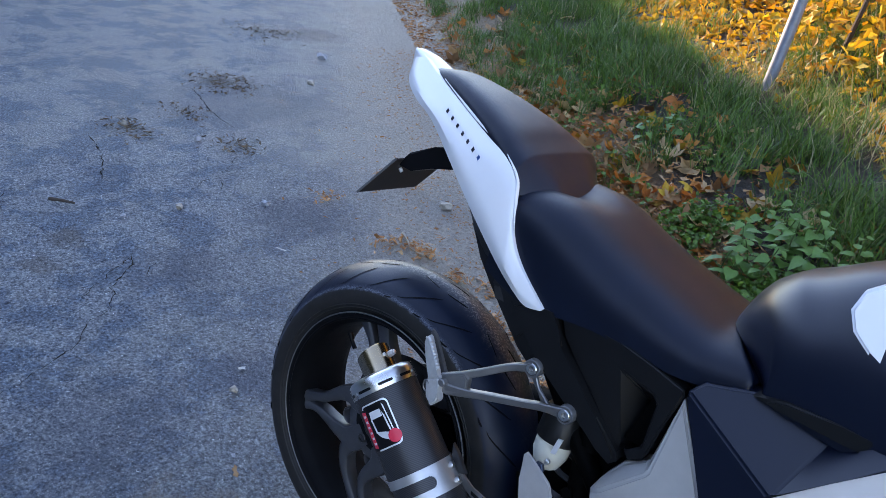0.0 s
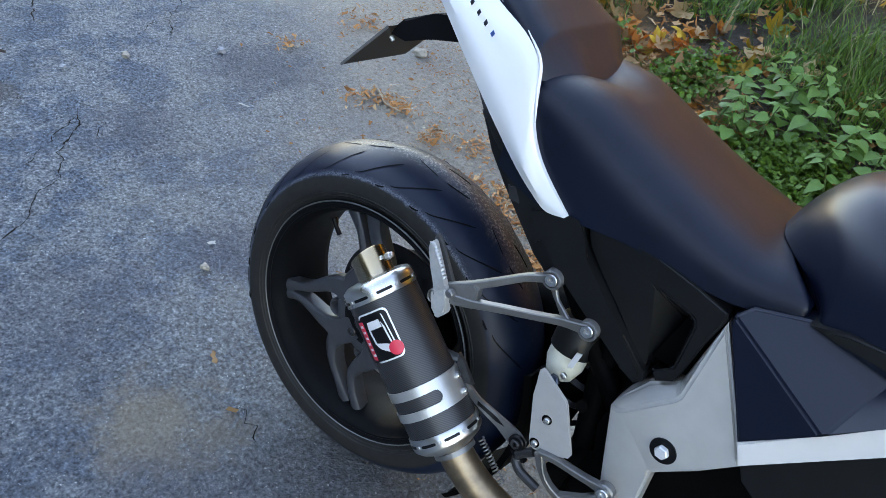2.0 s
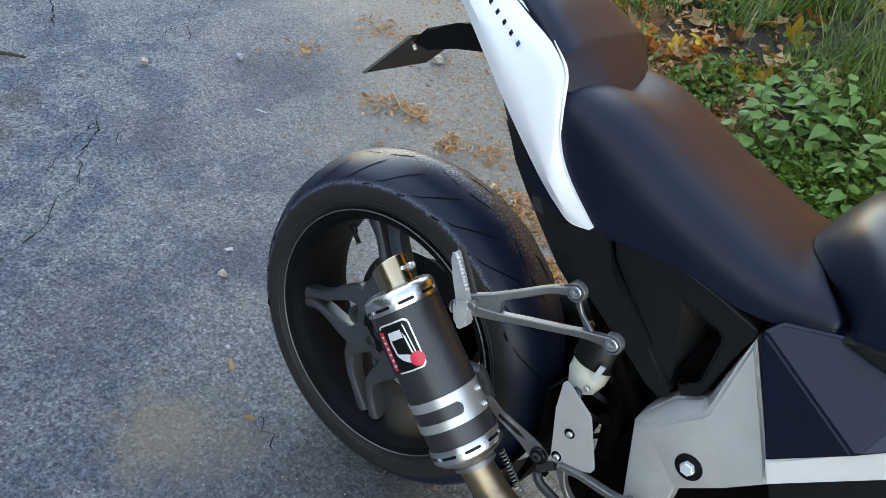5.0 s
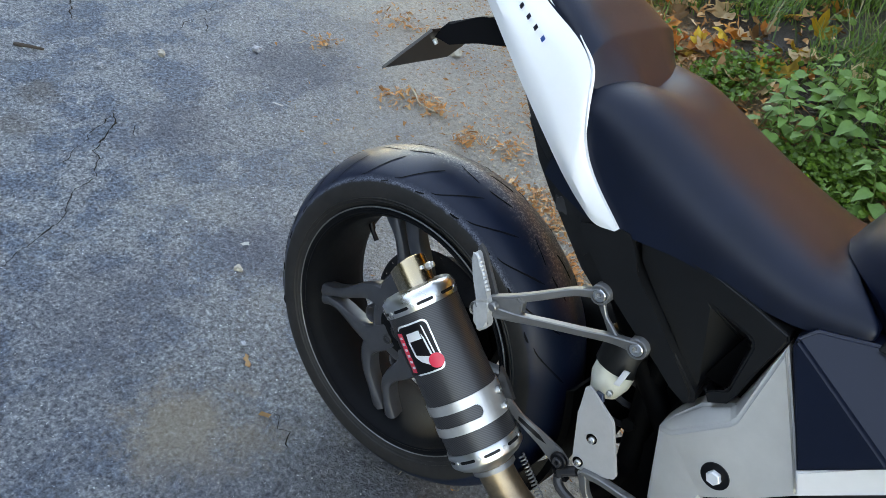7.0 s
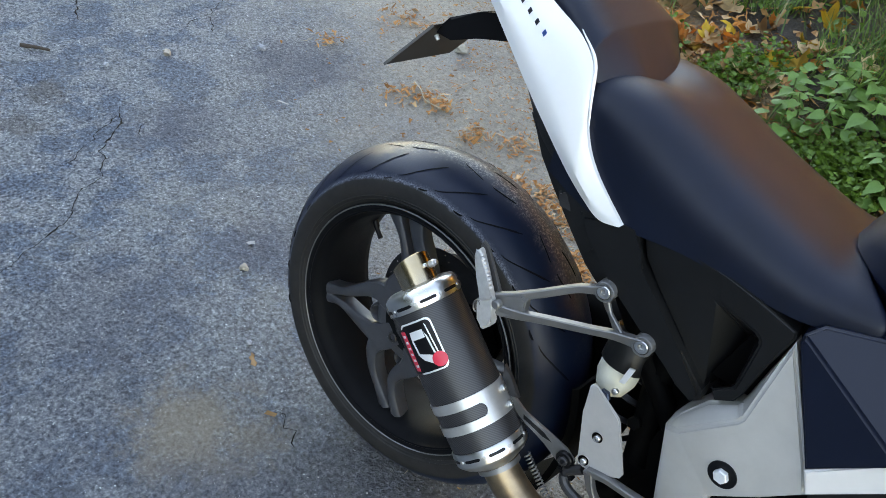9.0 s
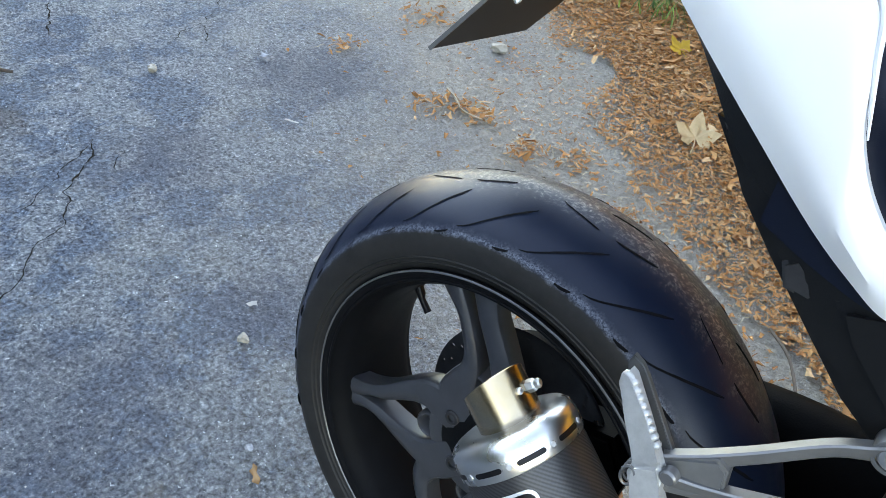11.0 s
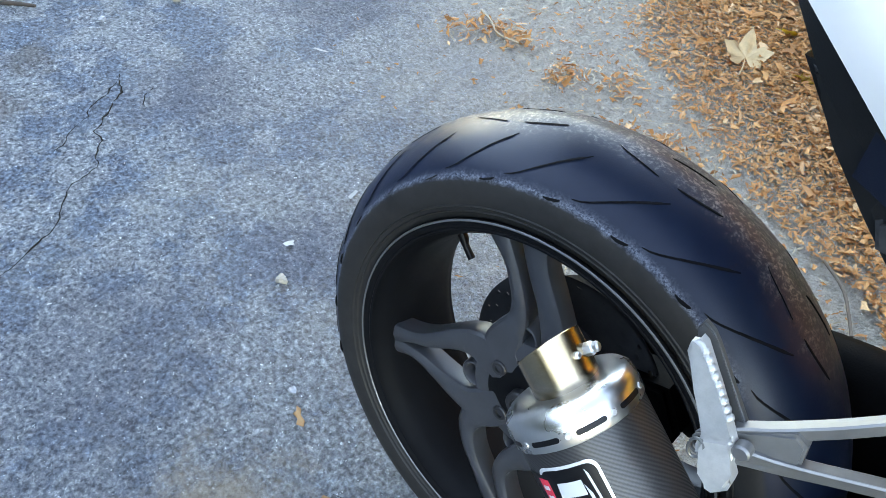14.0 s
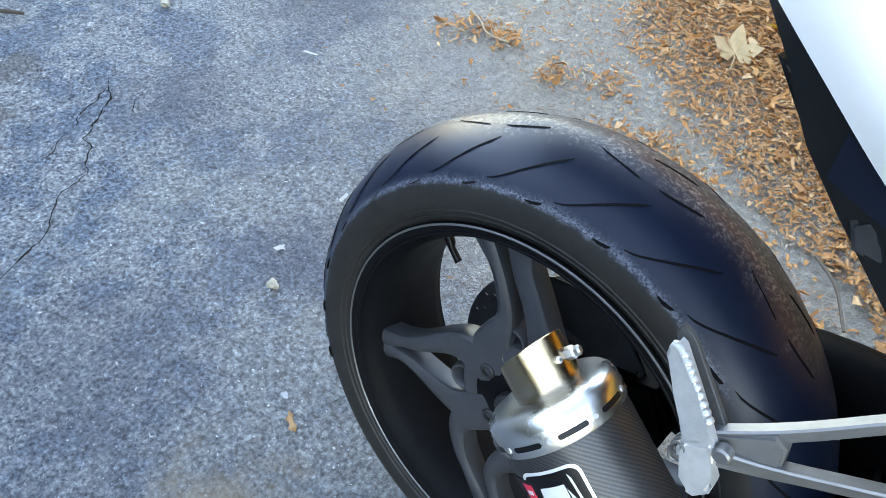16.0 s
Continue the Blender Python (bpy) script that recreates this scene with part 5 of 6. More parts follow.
def leaf_material(name, cols, rough=0.6, island=True, trans=0.25):
    """Leaf tones picked at random for each leaf, with veins of noise, some light shining through."""
    q = Net(name)
    if island:
        f = q.N.new("ShaderNodeNewGeometry").outputs["Random Per Island"]
    else:
        f = q.N.new("ShaderNodeObjectInfo").outputs["Random"]
    n = len(cols)
    col = q.ramp(f, *[(i / (n - 1), c) for i, c in enumerate(cols)])
    col = q.mix(q.ramp(q.noise(60, 5, 0.7), (0.35, 0.0), (0.7, 0.45)), col, tuple(0.45 * v for v in cols[n // 2]))
    q.put(q.b.inputs["Base Color"], col)
    q.b.inputs["Roughness"].default_value = rough
    if trans:
        t = q.N.new("ShaderNodeBsdfTranslucent")
        q.K.new(col, t.inputs["Color"])
        mx = q.N.new("ShaderNodeMixShader")
        mx.inputs[0].default_value = trans
        q.K.new(q.b.outputs[0], mx.inputs[1])
        q.K.new(t.outputs[0], mx.inputs[2])
        q.K.new(mx.outputs[0], q.N["Material Output"].inputs["Surface"])
    return q.m


M_CHIP = leaf_material("dry_leaf_bits", [(0.26, 0.098, 0.030), (0.54, 0.215, 0.062), (0.64, 0.30, 0.105), (0.38, 0.14, 0.038), (0.74, 0.46, 0.24)], 0.75, True, 0.1)
M_STRAW = leaf_material("pale_straw", [(0.42, 0.33, 0.21), (0.56, 0.46, 0.32), (0.32, 0.22, 0.12)], 0.7, True, 0.1)
M_GRASS = leaf_material("grass", [(0.024, 0.072, 0.010), (0.060, 0.155, 0.018), (0.14, 0.27, 0.036), (0.040, 0.105, 0.014)], 0.5, True, 0.3)
M_DRYGRASS = leaf_material("dry_grass", [(0.36, 0.30, 0.15), (0.50, 0.43, 0.24), (0.20, 0.20, 0.07)], 0.6, True, 0.25)
M_NETTLE = leaf_material("nettle_leaves", [(0.075, 0.185, 0.040), (0.125, 0.275, 0.060), (0.095, 0.225, 0.050)], 0.5, True, 0.3)
M_IVY = leaf_material("ground_ivy", [(0.062, 0.155, 0.016), (0.11, 0.235, 0.028), (0.046, 0.11, 0.012)], 0.5, True, 0.3)
M_STEM = mat("green_stem", (0.07, 0.13, 0.03), 0.6, 0, 0.3, 60)
M_GOLD = leaf_material("golden_leaves", [(0.48, 0.23, 0.012), (0.64, 0.38, 0.02), (0.52, 0.19, 0.012), (0.68, 0.46, 0.03), (0.24, 0.11, 0.014), (0.34, 0.30, 0.03)], 0.6, True, 0.35)
M_STONE = leaf_material("small_stones", [(0.20, 0.20, 0.20), (0.45, 0.45, 0.43), (0.62, 0.61, 0.57), (0.12, 0.12, 0.13)], 0.8, True, 0)
LEAF_TONES = {
    "orange": leaf_material("orange_maple_leaf", [(0.60, 0.20, 0.035), (0.72, 0.27, 0.05), (0.52, 0.16, 0.03)], 0.65, False, 0.2),
    "brown": leaf_material("brown_maple_leaf", [(0.36, 0.18, 0.075), (0.48, 0.27, 0.12), (0.26, 0.115, 0.045)], 0.7, False, 0.15),
    "yellow": leaf_material("yellow_maple_leaf", [(0.62, 0.36, 0.03), (0.72, 0.46, 0.05), (0.52, 0.28, 0.03)], 0.6, False, 0.25),
    "pale": leaf_material("pale_leaf_underside", [(0.66, 0.42, 0.20), (0.70, 0.50, 0.28), (0.58, 0.33, 0.15)], 0.75, False, 0.15),
}


def spot(u, d):
    x, y = edge_pos(u, d)
    return Vector((x, y, ground_z(x, y)))


class Bits:
    """Gathers many small faces into one mesh."""

    def __init__(self):
        self.v, self.f = [], []

    def add(self, pts, faces):
        k = len(self.v)
        self.v += [tuple(p) for p in pts]
        self.f += [tuple(k + i for i in f) for f in faces]

    def build(self, name, material, label, category):
        me = bpy.data.meshes.new(name)
        me.from_pydata(self.v, [], self.f)
        me.materials.append(material)
        ob = new(name, me)
        return tagged(ob, label, category, kind="stuff")


def chip(bits, p, size, flat_=0.24):
    """A curled scrap of leaf with a jagged outline."""
    m = Matrix.Translation(p) @ Euler((rng.gauss(0, flat_), rng.gauss(0, flat_), rng.uniform(0, 6.3))).to_matrix().to_4x4()
    l, w = size * rng.uniform(0.8, 1.3), size * rng.uniform(0.18, 0.72)
    c = rng.uniform(-0.30, 0.45) * w
    pts = []
    for k in range(7):
        a = 2 * math.pi * (k + rng.uniform(-0.3, 0.3)) / 7
        e = rng.uniform(0.20, 0.40) if k % 2 else rng.uniform(0.40, 0.72)
        pts.append((l * e * math.cos(a), w * e * math.sin(a), c * abs(math.sin(a)) + rng.uniform(-0.06, 0.06) * w))
    pts.append((0, 0, 0))
    bits.add([m @ Vector(q) for q in pts], [(k, (k + 1) % 7, 7) for k in range(7)])


def sliver(bits, p, l, w):
    m = Matrix.Translation(p) @ Euler((rng.gauss(0, 0.15), rng.gauss(0, 0.15), rng.uniform(0, 6.3))).to_matrix().to_4x4()
    b = rng.uniform(-0.2, 0.2) * l
    pts = [(-l / 2, 0, 0), (0, b - w / 2, w * 0.4), (l / 2, 0, 0), (0, b + w / 2, w * 0.4)]
    bits.add([m @ Vector(q) for q in pts], [(0, 1, 2, 3)])


litter = Bits()
for i in range(76000):
    u, d = rng.uniform(-1.3, 2.2) if i % 12 else rng.uniform(-4.5, -1.3), rng.gauss(0.22, 0.15)
    nz = noise.noise((u * 3.1, d * 3.1, 2.0))
    if d < -0.02 + 0.20 * nz or d > 0.75:
        continue
    p = spot(u, d)
    p.z += rng.uniform(0.002, 0.02)
    chip(litter, p, rng.uniform(0.006, 0.020) * rng.choice((0.6, 0.8, 1, 1.3)))
for i in range(1900):
    u, d = rng.uniform(-1.4, 3.0), rng.uniform(0.35, 1.0)
    chip(litter, spot(u, d) + Vector((0, 0, rng.uniform(0.004, 0.03))), rng.uniform(0.02, 0.055), 0.45)
for i in range(2600):
    u, d = rng.uniform(2.0, 7.0), abs(rng.gauss(0, 0.25)) - 0.05
    chip(litter, spot(u, d) + Vector((0, 0, 0.006)), rng.uniform(0.02, 0.05))
for i in range(600):
    u, d = rng.uniform(-1.3, 2.2), rng.gauss(0.28, 0.16)
    if d > 0.0:
        chip(litter, spot(u, d) + Vector((0, 0, rng.uniform(0.014, 0.026))), rng.uniform(0.025, 0.05), 0.25)
for i in range(3600):
    u, d = rng.uniform(-1.2, 4.0), -abs(rng.gauss(0, 0.28))
    chip(litter, spot(u, d) + Vector((0, 0, 0.003)), rng.uniform(0.006, 0.020), 0.2)
CLUMPS = [(-1.367, 1.063, 0.06, 60), (-0.869, 1.026, 0.08, 70), (-0.616, 0.978, 0.05, 75), (-0.476, 1.034, 0.07, 60), (-0.272, 0.884, 0.07, 95), (-1.345, 1.424, 0.12, 90), (-0.952, 0.973, 0.07, 40), (-0.164, 0.829, 0.07, 90), (-0.797, 1.031, 0.06, 60), (-0.02, 0.70, 0.08, 110), (0.12, 0.60, 0.08, 90), (-0.38, 0.86, 0.06, 50)]
for cx, cy, rad, n in CLUMPS:
    for i in range(n):
        x, y = cx + rng.gauss(0, rad * 0.5), cy + rng.gauss(0, rad * 0.5)
        chip(litter, Vector((x, y, ground_z(x, y) + rng.uniform(0.002, 0.014))), rng.uniform(0.010, 0.030), 0.4)
litter.build("leaf_litter", M_CHIP, "brown broken leaf litter along the asphalt edge", "leaf litter")

straw = Bits()
for i in range(2600):
    u, d = rng.uniform(-1.2, 3.5), rng.gauss(-0.14, 0.24)
    if d > 0.5:
        continue
    sliver(straw, spot(u, d) + Vector((0, 0, 0.004)), rng.choice((0.006, 0.009, 0.012, 0.026)) * rng.uniform(0.8, 1.3), rng.uniform(0.0018, 0.0048))
for cx, cy, rad, n in CLUMPS[:9]:
    for i in range(n // 3):
        x, y = cx + rng.gauss(0, rad * 0.7), cy + rng.gauss(0, rad * 0.7)
        sliver(straw, Vector((x, y, ground_z(x, y) + rng.uniform(0.003, 0.015))), rng.uniform(0.02, 0.06), 0.003)
straw.build("straw_scraps", M_STRAW, "pale straw and chaff scattered over the gravelly edge", "straw")

earth = Bits()
for cx, cy, ru, rd, n in ((-3.80, 2.60, 0.34, 0.12, 330), (-2.82, 1.60, 0.26, 0.10, 300), (-2.42, 0.80, 0.18, 0.07, 160), (-2.51, 1.14, 0.16, 0.05, 120), (-2.01, 1.09, 0.14, 0.07, 120)):
    for i in range(n):
        x, y = cx + ru * rng.gauss(0, 0.5), cy + rd * rng.gauss(0, 0.5) + 0.3 * rng.gauss(0, ru)
        chip(earth, Vector((x, y, ground_z(x, y) + rng.uniform(0.002, 0.008))), rng.uniform(0.008, 0.030), 0.35)
earth.build("earth_crumbs", leaf_material("dark_earth_crumbs", [(0.05, 0.036, 0.024), (0.11, 0.08, 0.05), (0.20, 0.14, 0.085), (0.03, 0.024, 0.018)], 0.9, True, 0), "dark crumbled earth and rotted leaves spilled over the drive", "debris")


def stone(bits, p, s):
    o = [(1, 0, 0), (-1, 0, 0), (0, 1, 0), (0, -1, 0), (0, 0, 1), (0, 0, -0.6), (0.7, 0.7, 0.3), (-0.6, 0.6, 0.4)]
    m = Matrix.Translation(p) @ Euler((0, 0, rng.uniform(0, 6.3))).to_matrix().to_4x4()
    q = [m @ Vector((a * s * rng.uniform(0.7, 1.2), b * s * rng.uniform(0.5, 1.0), c * s * rng.uniform(0.4, 0.8))) for a, b, c in o[:6]]
    bits.add(q, [(0, 2, 4), (2, 1, 4), (1, 3, 4), (3, 0, 4), (2, 0, 5), (1, 2, 5), (3, 1, 5), (0, 3, 5)])


grit = Bits()
for i in range(5200):
    u, d = rng.uniform(-1.6, 3.5), -abs(rng.gauss(0.0, 0.9)) + 0.1
    x, y = edge_pos(u, d)
    stone(grit, Vector((x, y, ground_z(x, y) + 0.0005)), rng.choice((0.0010, 0.0012, 0.0015, 0.0020, 0.0028)) * rng.uniform(0.7, 1.2))
grit.build("grit", M_STONE, "loose grit and tiny pale stones on the asphalt", "grit")


# loose stones that can be picked out
def pebble(p, s, tone, label):
    bm = bmesh.new()
    bmesh.ops.create_icosphere(bm, subdivisions=2, radius=s)
    for v in bm.verts:
        k = 1 + 0.75 * noise.noise(v.co * (1.5 / s) + Vector((*p, 0)) * 7)
        v.co = Vector((v.co.x * k * 1.2, v.co.y * k, v.co.z * k * 0.75))
    ob = part("stone", bm, tone, None, "", angle=25)
    ob.location = (p[0], p[1], 0.5 * s)
    return tagged(ob, label, "stone", "loose stones on the asphalt")


M_PALE = mat("pale_stone", (0.40, 0.36, 0.29), 0.8, 0, 0.35, 120, 0.5, 200)
M_GREYST = mat("grey_stone", (0.34, 0.36, 0.38), 0.8, 0, 0.35, 120, 0.5, 200)
for p, s, tone in (((-0.583, 0.048), 0.010, M_PALE), ((-1.594, 0.529), 0.013, M_PALE), ((-1.447, 0.813), 0.014, M_GREYST), ((-1.634, 0.329), 0.009, M_GREYST), ((-0.967, 0.299), 0.005, M_GREYST), ((-1.022, 1.409), 0.022, M_PALE), ((-0.387, -0.096), 0.006, M_GREYST), ((-3.055, 2.506), 0.03, M_GREYST), ((-2.489, 0.809), 0.014, M_PALE), ((-2.151, 0.974), 0.016, M_GREYST), ((-2.634, 2.051), 0.02, M_PALE)):
    pebble(p, s, tone, "small pale stone lying on the asphalt" if tone is M_PALE else "small grey stone lying on the asphalt")


def bit_thing(name, pts, p, turn, tone, label, category, thick=0.0015):
    bm = bmesh.new()
    f = bm.faces.new([bm.verts.new((x, y, 0.002 * math.sin(40 * x))) for x, y in pts])
    bmesh.ops.solidify(bm, geom=[f], thickness=thick)
    ob = part(name, bm, tone, None, "", smooth=False)
    ob.matrix_world = pose(p[0], p[1], ground_z(*p) + 0.003, rng.uniform(-6, 6), rng.uniform(-6, 6), turn)
    return tagged(ob, label, category)


M_FLAKE = mat("pale_flake", (0.62, 0.62, 0.58), 0.7, 0, 0.15, 80)
bit_thing("leaf_scrap", [(-0.020, -0.003), (-0.010, -0.007), (0.002, -0.003), (0.012, -0.006), (0.021, 0.0), (0.012, 0.002), (0.008, 0.008), (-0.003, 0.003), (-0.012, 0.007)], (-0.343, -0.120), 150, LEAF_TONES["brown"], "tan torn leaf scrap on the asphalt", "leaf")
bit_thing("leaf_scrap", [(-0.012, -0.004), (0.010, -0.006), (0.014, 0.003), (-0.008, 0.006)], (-0.209, -0.184), 30, LEAF_TONES["brown"], "small tan leaf scrap on the asphalt", "leaf")
bit_thing("paper_flake", [(-0.012, -0.006), (0.0, -0.011), (0.004, -0.004), (0.013, -0.003), (0.006, 0.004), (0.005, 0.011), (-0.005, 0.005)], (-0.646, 0.120), 20, M_FLAKE, "torn white flake on the asphalt", "scrap")
bit_thing("paper_flake", [(-0.013, -0.004), (0.012, -0.005), (0.014, 0.003), (-0.011, 0.005)], (-0.661, 0.300), 100, M_FLAKE, "small pale seed scale on the asphalt", "scrap")
bit_thing("paper_flake", [(-0.022, -0.003), (0.02, -0.004), (0.022, 0.003), (-0.02, 0.004)], (-1.120, 0.629), 15, M_FLAKE, "narrow pale splinter on the asphalt", "scrap")
tagged(part("twig", tube(smooth_path([(-1.890, 0.186, 0.006), (-1.850, 0.212, 0.008), (-1.810, 0.240, 0.006)], 4), [0.006, 0.007, 0.007, 0.006, 0.006, 0.006, 0.005, 0.005, 0.004], 8), mat("dark_twig", (0.05, 0.035, 0.025), 0.8, 0, 0.3, 90), None), "short dark twig lying on the asphalt", "twig")
tagged(part("straw_stalk", tube(smooth_path([(-0.955, 1.070, 0.012), (-0.895, 1.035, 0.018), (-0.840, 1.000, 0.014), (-0.765, 1.010, 0.008)], 5), 0.0026, 7), M_STRAW, None), "bent pale straw stalk on the ground", "straw")
tagged(part("twig", tube(smooth_path([(0.13, 0.78, 0.015), (0.19, 0.72, 0.02), (0.24, 0.63, 0.015)], 4), 0.0032, 7), mat("grey_twig", (0.12, 0.085, 0.06), 0.8, 0, 0.3, 90), None), "grey brown twig in the leaf litter", "twig")


# cracks in the asphalt
def crack(pts, w):
    bm = bmesh.new()
    dense = []
    for a, b in zip(pts, pts[1:]):
        a, b = Vector((*a, 0)), Vector((*b, 0))
        n = max(2, int((b - a).length / 0.012))
        for k in range(n):
            p = a.lerp(b, k / n)
            nn = Vector((-(b - a).y, (b - a).x, 0)).normalized()
            p += nn * 0.014 * noise.noise(p * 22) + nn * 0.006 * noise.noise(p * 90)
            dense.append(p)
    rows = []
    for i, p in enumerate(dense):
        t = (dense[min(i + 1, len(dense) - 1)] - dense[max(i - 1, 0)]).normalized()
        nn = Vector((-t.y, t.x, 0))
        k = w * 0.55 * (0.05 + 2.1 * abs(noise.noise(p * 34 + Vector((3, 0, 0)))) + 0.8 * max(0.0, noise.noise(p * 110))) * min(1, 6 * i / len(dense) + 0.15, 6 * (len(dense) - i) / len(dense))
        rows.append([bm.verts.new(p + nn * s * k + Vector((0, 0, 0.0012))) for s in (-1, 1)])
    for A, B in zip(rows, rows[1:]):
        bm.faces.new((A[0], A[1], B[1], B[0]))
    return bm


M_CRACK = mat("crack_dirt", (0.018, 0.016, 0.014), 0.95, 0, 0.5, 120, spec=0.1)
for pts, w in (([(-1.393, 0.223), (-1.306, 0.179), (-1.219, 0.054), (-1.178, 0.048), (-1.112, -0.010), (-1.066, -0.096), (-1.006, -0.144), (-0.961, -0.257), (-0.900, -0.42)], 0.0042),
               ([(-1.357, 0.200), (-1.299, 0.092), (-1.238, 0.006), (-1.213, -0.059)], 0.0038), ([(-1.282, 0.245), (-1.198, 0.164)], 0.0028),
               ([(-1.95, 1.05), (-1.861, 0.955), (-1.774, 0.832), (-1.753, 0.736), (-1.701, 0.655)], 0.0045), ([(-1.749, 0.818), (-1.641, 0.753)], 0.003),
               ([(-0.213, -0.178), (-0.185, -0.162), (-0.166, -0.188), (-0.145, -0.175), (-0.128, -0.198), (-0.104, -0.200)], 0.0028),
               ([(-2.9, 1.4), (-2.7, 1.35), (-2.45, 1.25), (-2.2, 1.22)], 0.007), ([(-2.45, 0.62), (-2.2, 0.55), (-1.95, 0.42)], 0.006), ([(-2.05, 0.1), (-1.8, -0.05), (-1.6, -0.3), (-1.45, -0.38)], 0.005)):
    tagged(part("crack", crack(pts, w), M_CRACK, None, smooth=False), "dark jagged crack in the asphalt", "crack", kind="structure")


# maple leaves
def maple(size, curl):
    """A five-lobed leaf with pointed teeth, a raised midrib fold and a stalk."""
    lobes = [(-150, 0.40), (-128, 0.64), (-112, 0.54), (-95, 0.62), (-72, 0.88), (-58, 0.68), (-46, 0.70), (-36, 0.52), (-20, 0.68), (-11, 0.84), (0, 1.04)]
    out = lobes + [(-a, r) for a, r in lobes[-2::-1]]
    bm = bmesh.new()
    top = []
    c0 = bm.verts.new((0, 0, 0.002))
    for k in (0.55, 1.0):
        ring = []
        for a, r in out:
            r = r * size * (k if k == 1 else 0.5 + 0.2 * (1 - r))
            x, y = r * math.cos(radians(a)), r * math.sin(radians(a))
            ring.append(bm.verts.new((x, y, curl * (x * x + y * y) / size + 0.12 * abs(y) * (1 if curl > 0 else -0.4) + 0.05 * size * math.sin(a * 0.11 + curl * 30))))
        top.append(ring)
    n = len(out)
    for i in range(n - 1):
        bm.faces.new((c0, top[0][i], top[0][i + 1]))
        bm.faces.new((top[0][i], top[1][i], top[1][i + 1], top[0][i + 1]))
    me_faces = bm.faces[:]
    bmesh.ops.solidify(bm, geom=me_faces, thickness=0.0006)
    tube([(0, 0, 0), (-0.35 * size, 0.02 * size, 0.004), (-0.75 * size, 0.08 * size, 0.002)], 0.0012, 5, bm=bm)
    return bm


LEAVES = {}
for tone, m_ in LEAF_TONES.items():
    for k, curl in enumerate((0.25, -0.2, 0.5)):
        ob = part("maple_leaf", maple(0.055, curl), m_, None, "", angle=60)
        LEAVES[tone, k] = ob.data
        bpy.data.objects.remove(ob)
LAB = {"orange": "orange brown fallen maple leaf", "brown": "curled brown fallen maple leaf", "yellow": "bright yellow fallen maple leaf", "pale": "tan upturned fallen maple leaf"}


def lay_leaf(x, y, tone, scale=1.0, lift=0.012, tilt=14):
    ob = new("maple_leaf", LEAVES[tone, rng.randrange(3)])
    ob.matrix_world = pose(x, y, ground_z(x, y) + lift, rng.gauss(0, tilt), rng.gauss(0, tilt), rng.uniform(0, 360)) @ Matrix.Scale(scale * rng.uniform(0.85, 1.2), 4)
    return tagged(ob, LAB[tone] + " lying on the verge", "leaf", "fallen maple leaves")


for x, y, tone, s in ((-0.23, 1.84, "orange", 1.15), (-0.20, 1.87, "orange", 0.9), (-0.04, 1.93, "yellow", 1.2), (0.02, 1.92, "yellow", 1.0), (-0.01, 1.59, "orange", 1.2), (0.02, 1.55, "orange", 0.8), (-0.03, 1.71, "pale", 1.1), (-0.22, 1.77, "pale", 0.8), (-0.26, 1.74, "pale", 0.9), (0.40, 1.25, "yellow", 0.8), (-0.13, 2.03, "brown", 1.0), (0.45, 1.22, "brown", 1.0), (0.42, 1.78, "brown", 1.3), (0.48, 1.80, "pale", 1.2), (0.16, 1.36, "brown", 0.9), (0.25, 1.31, "brown", 0.8), (-0.12, 2.24, "yellow", 1.3), (-0.23, 2.45, "pale", 1.2), (0.39, 1.40, "yellow", 0.8), (-0.33, 1.78, "pale", 1.1), (-0.36, 1.86, "pale", 1.0), (-0.30, 1.84, "yellow", 0.8), (0.22, 1.50, "brown", 1.1), (0.47, 1.35, "brown", 1.0), (-0.14, 1.96, "brown", 1.0), (-0.85, 2.60, "brown", 1.2), (-0.95, 2.50, "orange", 1.1), (-1.05, 2.75, "brown", 1.1), (-1.55, 2.72, "yellow", 1.2), (-0.95, 2.3, "yellow", 1.1), (0.62, 1.55, "brown", 1.4), (0.70, 1.42, "brown", 1.2), (-0.25, 1.42, "yellow", 0.7), (-0.13, 1.28, "yellow", 0.6)):
    lay_leaf(x, y, tone, s)
for i in range(270):
    u, d = rng.uniform(-0.9, 4.5), abs(rng.gauss(0.50, 0.26)) + 0.12
    if -0.2 < u < 0.62 and 0.45 < d < 0.85 or i % 4 == 0:
        u, d = rng.uniform(0.7, 2.6), rng.uniform(0.34, 0.80)
    x, y = edge_pos(u, d)
    lay_leaf(x, y, rng.choice(("brown", "orange", "pale", "orange", "yellow", "pale")), rng.uniform(0.7, 1.3), 0.025, 22)


# grass
def blade(bits, p, h, w, lean, az, bend):
    dx, dy = math.cos(az), math.sin(az)
    sx, sy = -dy * w / 2, dx * w / 2
    pts = []
    for k in range(4):
        t = k / 3
        off = h * (lean * t + bend * t * t)
        z = h * t * (1 - 0.45 * bend * t)
        c = p + Vector((dx * off, dy * off, z))
        ww = (1, 0.9, 0.6, 0.08)[k]
        pts += [c + Vector((sx * ww, sy * ww, 0)), c - Vector((sx * ww, sy * ww, 0))]
    bits.add(pts, [(0, 1, 3, 2), (2, 3, 5, 4), (4, 5, 7, 6)])


grass, dry = Bits(), Bits()
